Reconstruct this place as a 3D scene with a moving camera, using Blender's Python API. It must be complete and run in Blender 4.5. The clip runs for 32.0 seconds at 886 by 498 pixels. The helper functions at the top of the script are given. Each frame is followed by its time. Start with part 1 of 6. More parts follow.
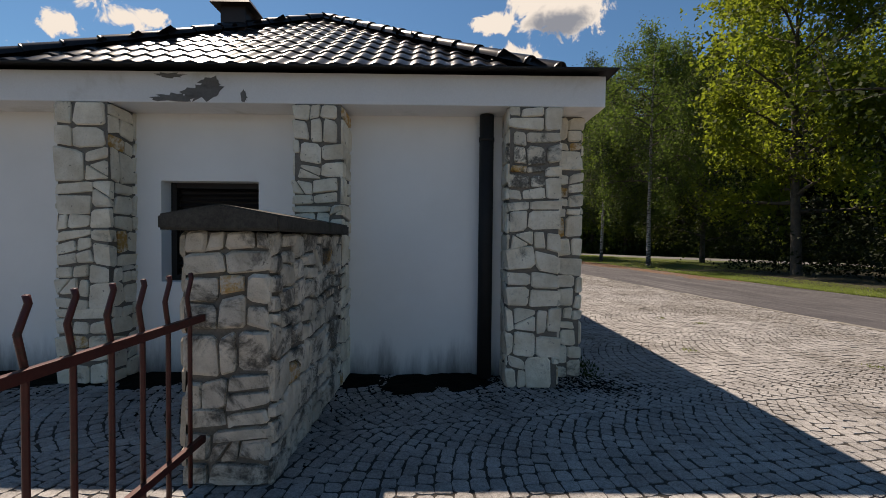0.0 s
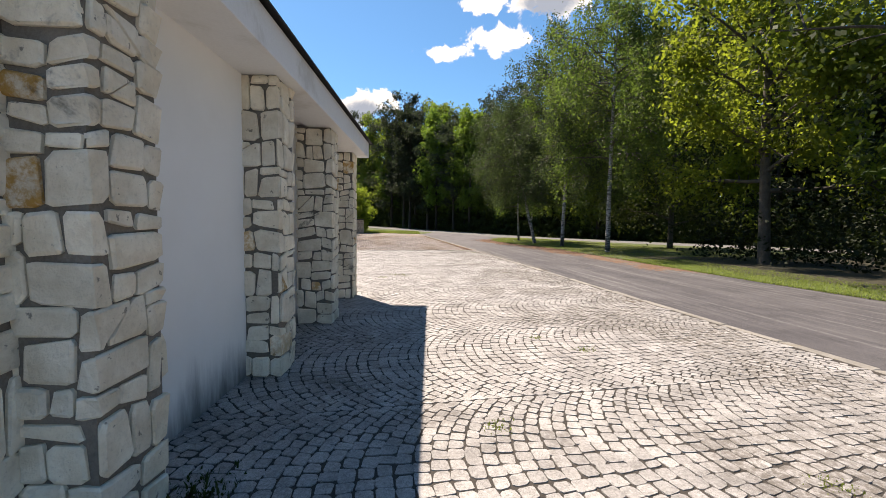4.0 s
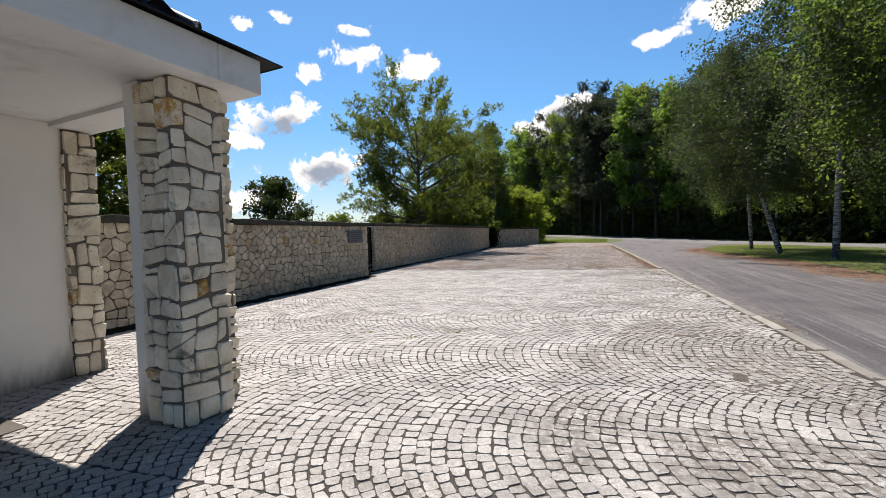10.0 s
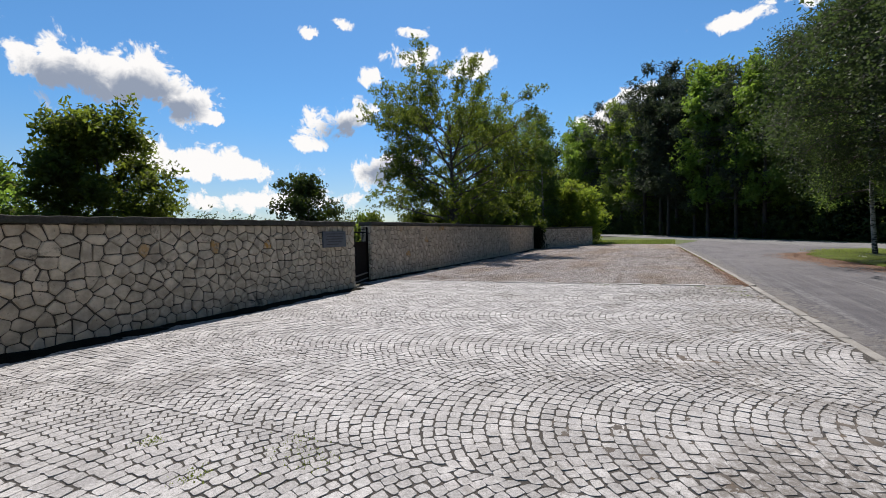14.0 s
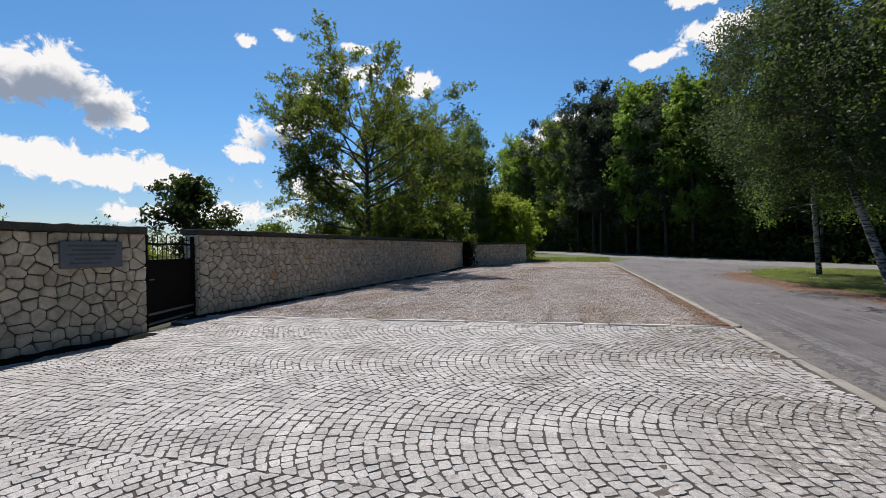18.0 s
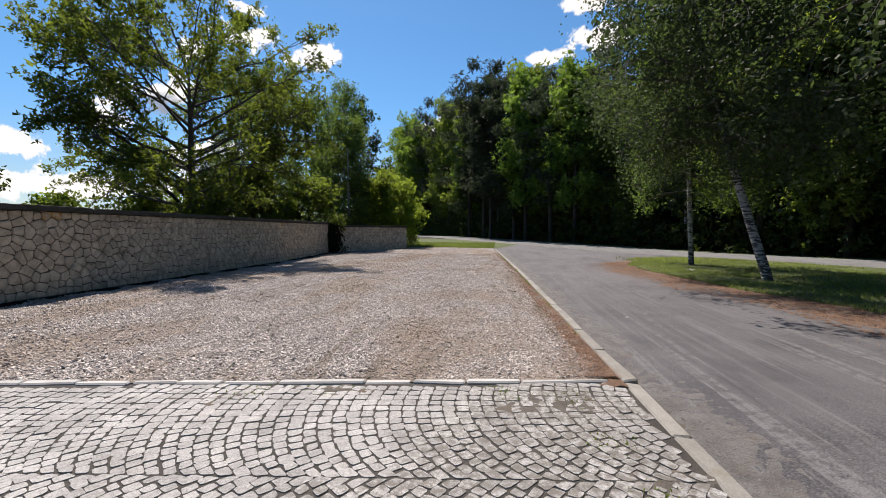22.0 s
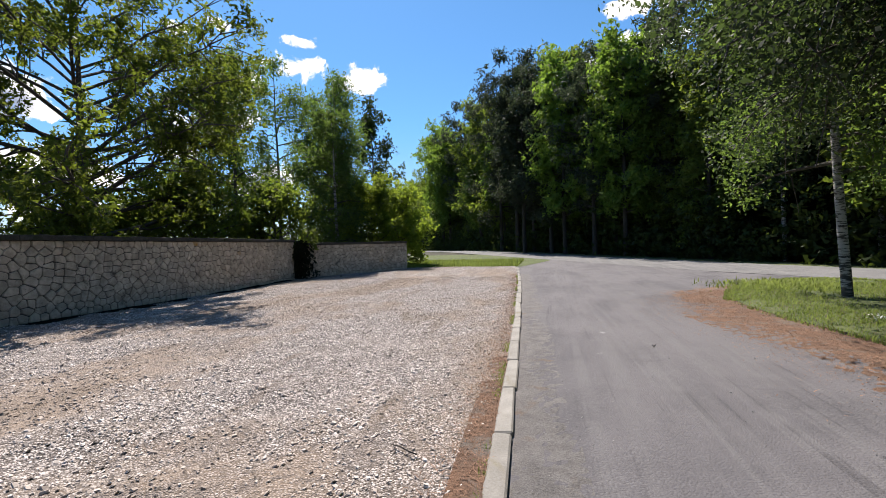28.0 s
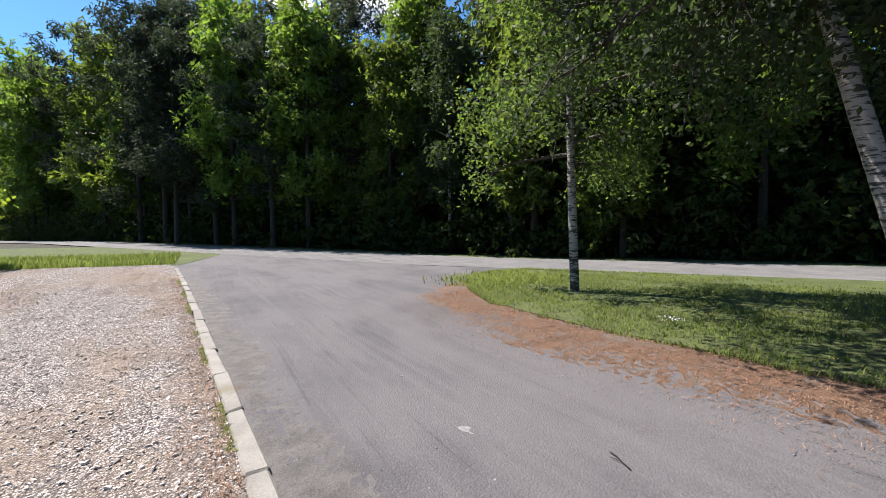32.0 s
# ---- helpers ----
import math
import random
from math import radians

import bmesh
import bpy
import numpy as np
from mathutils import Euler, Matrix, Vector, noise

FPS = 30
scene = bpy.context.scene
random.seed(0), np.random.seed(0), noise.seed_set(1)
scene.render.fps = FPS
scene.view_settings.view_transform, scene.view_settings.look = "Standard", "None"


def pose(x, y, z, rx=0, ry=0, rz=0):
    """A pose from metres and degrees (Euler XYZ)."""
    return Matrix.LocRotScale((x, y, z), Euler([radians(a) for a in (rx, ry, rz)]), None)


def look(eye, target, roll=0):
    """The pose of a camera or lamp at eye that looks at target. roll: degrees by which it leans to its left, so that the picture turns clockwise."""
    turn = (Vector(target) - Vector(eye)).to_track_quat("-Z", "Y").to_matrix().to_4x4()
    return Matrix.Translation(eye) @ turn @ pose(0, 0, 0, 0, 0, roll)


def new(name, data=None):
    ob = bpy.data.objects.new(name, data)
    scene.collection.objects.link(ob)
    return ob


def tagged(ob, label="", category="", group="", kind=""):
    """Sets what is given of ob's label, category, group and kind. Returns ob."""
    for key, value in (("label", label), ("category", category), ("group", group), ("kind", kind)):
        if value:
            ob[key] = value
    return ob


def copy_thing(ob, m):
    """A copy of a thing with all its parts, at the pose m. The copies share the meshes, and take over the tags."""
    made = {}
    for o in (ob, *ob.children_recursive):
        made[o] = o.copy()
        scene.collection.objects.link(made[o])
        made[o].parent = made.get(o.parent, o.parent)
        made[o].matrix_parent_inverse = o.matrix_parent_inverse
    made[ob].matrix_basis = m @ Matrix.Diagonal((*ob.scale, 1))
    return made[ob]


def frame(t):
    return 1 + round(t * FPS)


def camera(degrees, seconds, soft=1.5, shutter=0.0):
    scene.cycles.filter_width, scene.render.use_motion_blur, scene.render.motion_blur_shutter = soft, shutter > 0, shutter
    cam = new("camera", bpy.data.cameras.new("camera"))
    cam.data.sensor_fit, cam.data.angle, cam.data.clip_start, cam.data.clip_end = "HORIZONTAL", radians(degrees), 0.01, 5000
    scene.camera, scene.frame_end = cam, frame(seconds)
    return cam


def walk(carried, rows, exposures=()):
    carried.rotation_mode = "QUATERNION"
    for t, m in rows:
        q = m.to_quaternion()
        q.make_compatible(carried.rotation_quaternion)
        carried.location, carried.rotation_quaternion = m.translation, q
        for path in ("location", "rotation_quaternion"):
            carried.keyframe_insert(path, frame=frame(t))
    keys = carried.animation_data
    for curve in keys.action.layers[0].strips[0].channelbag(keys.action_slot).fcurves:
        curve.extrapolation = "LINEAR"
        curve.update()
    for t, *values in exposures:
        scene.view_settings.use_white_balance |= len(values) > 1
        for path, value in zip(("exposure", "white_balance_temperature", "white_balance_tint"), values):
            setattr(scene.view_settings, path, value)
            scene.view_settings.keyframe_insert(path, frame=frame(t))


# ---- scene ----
cam = camera(93.2, 32.0, soft=0.55)
METRES, EYE, TILT, LEAN, TURN = 34.1, 1.41, -0.5, 0.0, -4.1
ROWS = [
    (0.0, 0.0, 0.0, 0.0, 0.01, -0.75, -0.57),
    (0.5, 0.0077, 0.0097, -0.0009, -9.13, -1.27, 1.58),
    (1.0, 0.0183, 0.0198, -0.0001, -13.33, -1.46, 1.95),
    (1.5, 0.0277, 0.0312, -0.0002, -12.87, -1.52, 2.57),
    (2.0, 0.0383, 0.0404, -0.0005, -13.36, -1.45, 2.8),
    (2.5, 0.0493, 0.0491, 0.0, -13.9, -1.58, 2.56),
    (3.0, 0.0596, 0.0586, 0.0006, -10.85, -2.33, 1.67),
    (3.5, 0.071, 0.0668, 0.0003, -4.82, -2.95, -0.45),
    (5.5, 0.1, 0.1163, 0.0021, 2.45, -2.8, 0.65),
    (6.0, 0.1057, 0.1297, 0.0019, 3.32, -2.62, 1.63),
    (6.5, 0.1104, 0.1433, 0.0025, 6.0, -2.81, 1.8),
    (7.0, 0.1139, 0.1578, 0.0033, 7.75, -2.78, 2.2),
    (7.5, 0.1177, 0.1721, 0.0028, 10.84, -2.69, 2.4),
    (8.0, 0.1203, 0.1864, 0.0026, 16.47, -2.69, 2.72),
    (8.5, 0.1227, 0.2003, 0.0028, 23.02, -2.96, 2.96),
    (9.0, 0.1265, 0.2144, 0.0033, 25.91, -2.52, 0.8),
    (9.5, 0.1287, 0.2303, 0.0032, 25.74, -1.84, 1.03),
    (10.0, 0.1302, 0.2453, 0.0029, 25.53, -1.59, 1.44),
    (10.5, 0.1291, 0.2607, 0.003, 26.36, -1.08, 1.39),
    (11.0, 0.1285, 0.2755, 0.0036, 26.96, -0.96, 1.57),
    (11.5, 0.1298, 0.2895, 0.0042, 27.15, 0.18, 1.55),
    (12.0, 0.1282, 0.3034, 0.0043, 27.15, 0.72, 1.38),
    (12.5, 0.1282, 0.3159, 0.004, 29.4, 0.56, 1.4),
    (13.0, 0.1291, 0.3284, 0.0045, 29.86, -0.74, 1.07),
    (13.5, 0.1271, 0.3419, 0.0048, 30.76, -1.43, 1.08),
    (14.0, 0.1253, 0.3556, 0.0052, 33.25, -1.57, 1.34),
    (14.5, 0.121, 0.3691, 0.0053, 37.41, -0.94, 1.42),
    (16.5, 0.1087, 0.4333, 0.0035, 32.97, 0.57, 1.16),
    (17.0, 0.1063, 0.4487, 0.0038, 31.93, 1.02, 0.85),
    (17.5, 0.1044, 0.4641, 0.0043, 27.76, 1.13, 0.86),
    (18.0, 0.1048, 0.4799, 0.0041, 25.38, 0.49, 0.94),
    (18.5, 0.1036, 0.4959, 0.0044, 23.49, 0.1, 0.96),
    (19.0, 0.1053, 0.5109, 0.0043, 21.85, 0.03, 1.0),
    (19.5, 0.1078, 0.5265, 0.0045, 19.87, 0.41, 0.99),
    (20.0, 0.1107, 0.5423, 0.0051, 13.64, 1.0, 0.89),
    (20.5, 0.1134, 0.5584, 0.005, 13.45, -0.37, 0.47),
    (21.0, 0.1152, 0.5749, 0.0053, 13.53, -1.33, 0.34),
    (21.5, 0.1181, 0.5902, 0.0052, 11.22, -1.77, 0.24),
    (22.0, 0.1203, 0.6068, 0.0049, 12.06, -1.91, 0.13),
    (22.5, 0.1251, 0.6229, 0.0048, 12.11, -2.17, 0.38),
    (23.0, 0.1298, 0.6385, 0.0055, 12.53, -2.97, 0.44),
    (23.5, 0.1334, 0.6547, 0.0061, 13.63, -3.17, 0.72),
    (24.0, 0.1387, 0.6703, 0.0058, 15.09, -2.24, 1.02),
    (24.5, 0.1432, 0.6872, 0.0057, 15.13, -1.39, 1.16),
    (25.0, 0.1478, 0.7039, 0.0057, 14.26, -1.49, 1.2),
    (25.5, 0.151, 0.7211, 0.0065, 16.18, -1.67, 1.02),
    (27.5, 0.1454, 0.7922, 0.007, 18.43, -0.05, 1.8),
    (28.0, 0.142, 0.8107, 0.0073, 18.4, 0.15, 1.74),
    (28.5, 0.1398, 0.829, 0.0075, 18.15, 0.21, 1.82),
    (29.0, 0.1382, 0.8471, 0.0082, 16.72, -0.28, 1.84),
    (29.5, 0.1359, 0.8649, 0.0086, 9.28, -0.67, 1.61),
    (30.0, 0.1344, 0.8821, 0.0083, 7.91, -1.43, 1.4),
    (30.5, 0.1303, 0.8981, 0.0081, 5.16, -2.53, 1.29),
    (31.0, 0.1251, 0.913, 0.0081, -3.97, -2.94, 0.87),
    (31.5, 0.1176, 0.9267, 0.0079, -14.46, -2.25, 0.59),
    (32.0, 0.1088, 0.9416, 0.0076, -25.79, -2.11, 0.9),
]
walk(cam, [(t, pose(0, 0, EYE, TILT, LEAN, TURN) @ pose(METRES * x, METRES * y, METRES * z, 90 + pitch, roll, yaw)) for t, x, y, z, yaw, pitch, roll in ROWS],
     [(0.0, 0.43, 8000, 15), (0.5, 0.90, 8000, 15), (1.0, 1.43, 8100, 17), (2.0, 1.53, 8000, 16), (3.0, 1.38, 7900, 15), (5.5, 1.13, 7400, 14), (9.0, 1.03, 7150, 13), (12.0, 0.76, 6700, 11), (17.0, 0.63, 6600, 11),
      (20.0, 0.58, 6700, 12), (21.0, 0.60, 6800, 12), (22.0, 0.83, 6900, 13), (25.0, 0.98, 6900, 13), (29.0, 1.18, 6750, 12), (32.0, 1.33, 6650, 12)])


# ---- sun, sky ----
SUN_TO = Vector((-1.03, 1.59, 3.0)).normalized()
sun_data = bpy.data.lights.new("sun", "SUN")
sun_data.energy, sun_data.angle, sun_data.color = 5.0, radians(0.53), (1.0, 0.955, 0.915)
sun = new("sun", sun_data)
sun.matrix_world = look(SUN_TO * 60, (0, 0, 0))


def nd(nt, kind, ins=None, **props):
    """A node with its properties and inputs (values or sockets)."""
    n = nt.nodes.new(kind)
    for k, v in props.items():
        setattr_plain(n, k, v)
    for k, v in (ins or {}).items():
        if isinstance(v, bpy.types.NodeSocket):
            nt.links.new(v, n.inputs[k])
        else:
            n.inputs[k].default_value = v
    return n


def setattr_plain(n, k, v):
    if k == "op":
        n.operation = v
    elif k == "data":
        n.data_type = v
    elif k == "blend":
        n.blend_type = v
    elif k == "feature":
        n.feature = v
    elif k == "clamp":
        n.use_clamp = v
    elif k == "interp":
        n.interpolation_type = v


def math_node(nt, op, a, b=0.0, clamp=False):
    return nd(nt, "ShaderNodeMath", {0: a, 1: b}, op=op, clamp=clamp).outputs[0]


def mix_col(nt, fac, a, b, blend="MIX"):
    n = nt.nodes.new("ShaderNodeMix")
    n.data_type, n.blend_type = "RGBA", blend
    for i, v in ((0, fac), (6, a), (7, b)):
        if isinstance(v, bpy.types.NodeSocket):
            nt.links.new(v, n.inputs[i])
        else:
            n.inputs[i].default_value = v if i == 0 else (*v[:3], 1)
    return n.outputs[2]


def step(nt, value, lo, hi, a=0.0, b=1.0):
    n = nd(nt, "ShaderNodeMapRange", {0: value, 1: lo, 2: hi, 3: a, 4: b}, interp="SMOOTHSTEP")
    return n.outputs[0]


world = bpy.data.worlds.new("world")
scene.world = world
world.use_nodes = True
wt = world.node_tree
wt.nodes.clear()
sky = wt.nodes.new("ShaderNodeTexSky")
sky.sky_type, sky.sun_disc = "NISHITA", False
sky.sun_elevation, sky.sun_rotation = math.asin(SUN_TO.z), math.atan2(SUN_TO.x, SUN_TO.y)
sky.air_density, sky.dust_density, sky.ozone_density = 1.0, 0.25, 2.2
way = nd(wt, "ShaderNodeTexCoord").outputs["Generated"]
CLOUDS = [  # azimuth from +y towards +x, elevation, half width, half height, all in degrees
    (-70, 17.2, 5.4, 3.4), (-64.2, 17.4, 5.0, 3.2), (-60.5, 15.8, 3.6, 2.1), (-57.9, 14.6, 1.8, 0.9), (-42, 14.8, 4.6, 2.5), (-47, 11.8, 3.2, 1.1),
    (-56, 9, 8.5, 1.8), (-66, 10, 5, 2.0), (-51, 4.8, 8, 1.8), (-36.5, 9.3, 4.2, 2.4), (-33, 22.3, 4.0, 1.6), (-25, 21.4, 3.2, 1.9),
    (-46, 24.8, 1.6, 0.8), (-42, 26, 1.6, 0.9), (-32, 25.4, 1.8, 0.8), (-38.5, 20.5, 1.2, 1.2), (6, 21.6, 3.4, 1.0),
    (12.5, 23, 4.2, 1.7), (-4.5, 15.2, 4.0, 2.4), (-9, 13.5, 3, 1.5), (11, 27, 3, 1.2), (19, 27.5, 5, 2.6), (-31, 22.8, 2.2, 1.2), (-38, 20.7, 1.6, 1.1),
    (-85, 20, 9, 4), (-140, 22, 8, 3), (100, 22, 8, 3),
]
noise_a = nd(wt, "ShaderNodeTexNoise", {"Vector": way, "Scale": 9.0, "Detail": 9.0, "Roughness": 0.62})
noise_b = nd(wt, "ShaderNodeTexNoise", {"Vector": way, "Scale": 22.0, "Detail": 10.0, "Roughness": 0.66, "Distortion": 0.5})
field, belly = None, None
for az, el, wide, high in CLOUDS:
    c = Vector((math.sin(radians(az)) * math.cos(radians(el)), math.cos(radians(az)) * math.cos(radians(el)), math.sin(radians(el))))
    off = nd(wt, "ShaderNodeVectorMath", {0: way, 1: c}, op="SUBTRACT").outputs[0]
    side = Vector((c.y, -c.x, 0)).normalized()
    up = side.cross(c)
    a = nd(wt, "ShaderNodeVectorMath", {0: off, 1: side / math.sin(radians(wide))}, op="DOT_PRODUCT").outputs["Value"]
    b = nd(wt, "ShaderNodeVectorMath", {0: off, 1: up / math.sin(radians(high))}, op="DOT_PRODUCT").outputs["Value"]
    d = nd(wt, "ShaderNodeVectorMath", {0: off, 1: c * 4}, op="DOT_PRODUCT").outputs["Value"]
    r2 = math_node(wt, "ADD", math_node(wt, "MULTIPLY", a, a), math_node(wt, "MULTIPLY", b, b))
    r2 = math_node(wt, "ADD", r2, math_node(wt, "MULTIPLY", d, d))
    blob = math_node(wt, "SUBTRACT", 1.0, math_node(wt, "SQRT", r2))
    field = blob if field is None else math_node(wt, "MAXIMUM", field, blob)
    if high > 2.0:
        low_b = math_node(wt, "ADD", b, 0.45)
        inside = math_node(wt, "SUBTRACT", 0.85, math_node(wt, "SQRT", math_node(wt, "ADD", math_node(wt, "MULTIPLY", a, a), math_node(wt, "MULTIPLY", low_b, low_b))))
        belly = inside if belly is None else math_node(wt, "MAXIMUM", belly, inside)
puff = math_node(wt, "ADD", math_node(wt, "MULTIPLY", math_node(wt, "SUBTRACT", noise_a.outputs[0], 0.5), 2.4),
                 math_node(wt, "MULTIPLY", math_node(wt, "SUBTRACT", noise_b.outputs[0], 0.5), 2.6))
body = math_node(wt, "ADD", math_node(wt, "MAXIMUM", field, -1.5), puff)
cover = step(wt, body, -0.03, 0.30)
core = step(wt, math_node(wt, "ADD", belly, math_node(wt, "MULTIPLY", math_node(wt, "SUBTRACT", noise_b.outputs[0], 0.5), 1.2)), -0.05, 0.5)
cloud_col = mix_col(wt, core, (12.0, 12.0, 12.0), (3.6, 4.3, 5.6))
height = nd(wt, "ShaderNodeSeparateXYZ", {0: way}).outputs[2]
tint = mix_col(wt, step(wt, height, 0.02, 0.30), (0.98, 1.08, 1.22), (0.71, 1.24, 1.58))
tinted = mix_col(wt, 1.0, sky.outputs[0], tint, "MULTIPLY")
sky_col = mix_col(wt, cover, tinted, cloud_col)
back = nd(wt, "ShaderNodeBackground", {"Color": sky_col, "Strength": 0.051})
wt.links.new(back.outputs[0], nd(wt, "ShaderNodeOutputWorld").inputs[0])


# ---- materials ----
def material(name):
    m = bpy.data.materials.new(name)
    m.use_nodes = True
    nt = m.node_tree
    bsdf = nt.nodes["Principled BSDF"]
    return m, nt, bsdf


def place(nt, scale=1.0):
    """World position, in metres, stretched by scale if that is a triple."""
    p = nd(nt, "ShaderNodeNewGeometry").outputs["Position"]
    if isinstance(scale, tuple):
        p = nd(nt, "ShaderNodeVectorMath", {0: p, 1: scale}, op="MULTIPLY").outputs[0]
    return p


def noise_of(nt, p, scale, detail=5.0, rough=0.6, distort=0.0):
    return nd(nt, "ShaderNodeTexNoise", {"Vector": p, "Scale": scale, "Detail": detail, "Roughness": rough, "Distortion": distort}).outputs[0]


def bump(nt, bsdf, height, strength, dist):
    b = nd(nt, "ShaderNodeBump", {"Strength": strength, "Distance": dist, "Height": height})
    nt.links.new(b.outputs[0], bsdf.inputs["Normal"])


def surface(name, dark, light, rough=0.85, big=1.5, fine=40.0, relief=0.3, depth=0.01, vary=0.0, island=False, stain=None, metal=0.0, stain_scale=0.8, stain_lo=0.52, spec=0.4):
    """A rough natural surface: two scales of noise between two colours, own tint per piece, stains."""
    m, nt, bsdf = material(name)
    p = place(nt)
    n1, n2 = noise_of(nt, p, big), noise_of(nt, p, fine, 4.0, 0.7)
    f = math_node(nt, "ADD", math_node(nt, "MULTIPLY", step(nt, n1, 0.3, 0.7), 0.5), math_node(nt, "MULTIPLY", step(nt, n2, 0.3, 0.7), 0.5))
    col = mix_col(nt, f, dark, light)
    if vary:
        r = nd(nt, "ShaderNodeNewGeometry").outputs["Random Per Island"] if island else nd(nt, "ShaderNodeObjectInfo").outputs["Random"]
        k = nd(nt, "ShaderNodeMapRange", {0: r, 1: 0.0, 2: 1.0, 3: 1 - vary, 4: 1 + vary * 0.6}).outputs[0]
        hsv = nd(nt, "ShaderNodeHueSaturation", {"Value": k, "Color": col})
        col = hsv.outputs[0]
    if stain:
        s = step(nt, noise_of(nt, p, stain_scale, 6.0, 0.65, 0.4), stain_lo, stain_lo + 0.16)
        col = mix_col(nt, s, col, stain)
    nt.links.new(col, bsdf.inputs["Base Color"])
    bsdf.inputs["Roughness"].default_value, bsdf.inputs["Metallic"].default_value = rough, metal
    bsdf.inputs["Specular IOR Level"].default_value = spec
    bump(nt, bsdf, math_node(nt, "ADD", n2, math_node(nt, "MULTIPLY", n1, 0.6)), relief, depth)
    return m


def limestone(name, island, soot=0.575, low=(0.72, 0.625, 0.475), high=(0.93, 0.855, 0.71), patch_scale=1.9, ochre=0.966):
    """Whitish field stone; a few pieces ochre; black weathering in blotches."""
    m, nt, bsdf = material(name)
    p = place(nt)
    r = nd(nt, "ShaderNodeNewGeometry").outputs["Random Per Island"] if island else nd(nt, "ShaderNodeObjectInfo").outputs["Random"]
    n1, n2, n3 = noise_of(nt, p, 5.0), noise_of(nt, p, 45.0, 5.0, 0.7), noise_of(nt, p, patch_scale, 6.0, 0.72, 0.5)
    col = mix_col(nt, step(nt, n1, 0.3, 0.72), low, high)
    col = mix_col(nt, math_node(nt, "MULTIPLY", step(nt, n2, 0.5, 0.75), 0.30), col, (0.34, 0.31, 0.25))
    pit = noise_of(nt, p, 17.0, 3.0, 0.6)
    col = mix_col(nt, math_node(nt, "MULTIPLY", step(nt, pit, 0.66, 0.72), 0.7), col, (0.11, 0.10, 0.085))
    hue = step(nt, r, ochre, ochre + 0.01)
    col = mix_col(nt, math_node(nt, "MULTIPLY", hue, step(nt, noise_of(nt, p, 11.0, 5.0, 0.7), 0.36, 0.60)), col, (0.52, 0.29, 0.08))
    val = nd(nt, "ShaderNodeMapRange", {0: math_node(nt, "FRACT", math_node(nt, "MULTIPLY", r, 7.13)), 1: 0.0, 2: 1.0, 3: 0.84, 4: 1.05}).outputs[0]
    col = nd(nt, "ShaderNodeHueSaturation", {"Value": val, "Color": col}).outputs[0]
    black = math_node(nt, "MULTIPLY", step(nt, n3, soot, soot + 0.14), step(nt, n2, 0.2, 0.6, 0.55, 1.0))
    col = mix_col(nt, math_node(nt, "MULTIPLY", black, 0.88), col, (0.04, 0.038, 0.034))
    nt.links.new(col, bsdf.inputs["Base Color"])
    bsdf.inputs["Roughness"].default_value, bsdf.inputs["Specular IOR Level"].default_value = 0.92, 0.25
    bump(nt, bsdf, math_node(nt, "ADD", n2, math_node(nt, "MULTIPLY", n1, 2.0)), 0.75, 0.016)
    return m


def leafy(name, dark, light, through_col, glow=0.42):
    """Leaves: a tint of its own for each leaf, light passing through."""
    m, nt, bsdf = material(name)
    r = nd(nt, "ShaderNodeNewGeometry").outputs["Random Per Island"]
    o = nd(nt, "ShaderNodeObjectInfo").outputs["Random"]
    n = noise_of(nt, place(nt), 0.45, 3.0)
    f = math_node(nt, "ADD", math_node(nt, "MULTIPLY", r, 0.55), math_node(nt, "MULTIPLY", step(nt, n, 0.35, 0.65), 0.45))
    col = mix_col(nt, f, dark, light)
    col = nd(nt, "ShaderNodeHueSaturation", {"Hue": nd(nt, "ShaderNodeMapRange", {0: o, 1: 0.0, 2: 1.0, 3: 0.485, 4: 0.51}).outputs[0],
             "Value": nd(nt, "ShaderNodeMapRange", {0: o, 1: 0.0, 2: 1.0, 3: 0.6, 4: 1.2}).outputs[0], "Color": col}).outputs[0]
    nt.links.new(col, bsdf.inputs["Base Color"])
    bsdf.inputs["Roughness"].default_value, bsdf.inputs["Specular IOR Level"].default_value = 0.65, 0.2
    tr = nd(nt, "ShaderNodeBsdfTranslucent", {"Color": mix_col(nt, f, [v * 0.6 for v in through_col], through_col)})
    mixed = nd(nt, "ShaderNodeMixShader", {0: glow, 1: bsdf.outputs[0], 2: tr.outputs[0]})
    nt.links.new(mixed.outputs[0], nt.nodes["Material Output"].inputs[0])
    return m


def plaster(name, base, dirty, streak):
    m, nt, bsdf = material(name)
    p = place(nt)
    n1, n2 = noise_of(nt, p, 0.9), noise_of(nt, p, 60.0, 4.0, 0.7)
    n3 = noise_of(nt, place(nt, (3.0, 3.0, 0.5)), 1.2, 6.0, 0.7)
    col = mix_col(nt, step(nt, n1, 0.3, 0.75), base, dirty)
    z = nd(nt, "ShaderNodeSeparateXYZ", {0: p}).outputs[2]
    splash = math_node(nt, "MULTIPLY", step(nt, math_node(nt, "ADD", z, math_node(nt, "MULTIPLY", n3, 0.8)), 0.80, 0.28), 0.92)
    col = mix_col(nt, splash, col, streak)
    nt.links.new(col, bsdf.inputs["Base Color"])
    bsdf.inputs["Roughness"].default_value = 0.9
    bump(nt, bsdf, math_node(nt, "ADD", n2, n1), 0.12, 0.006)
    return m


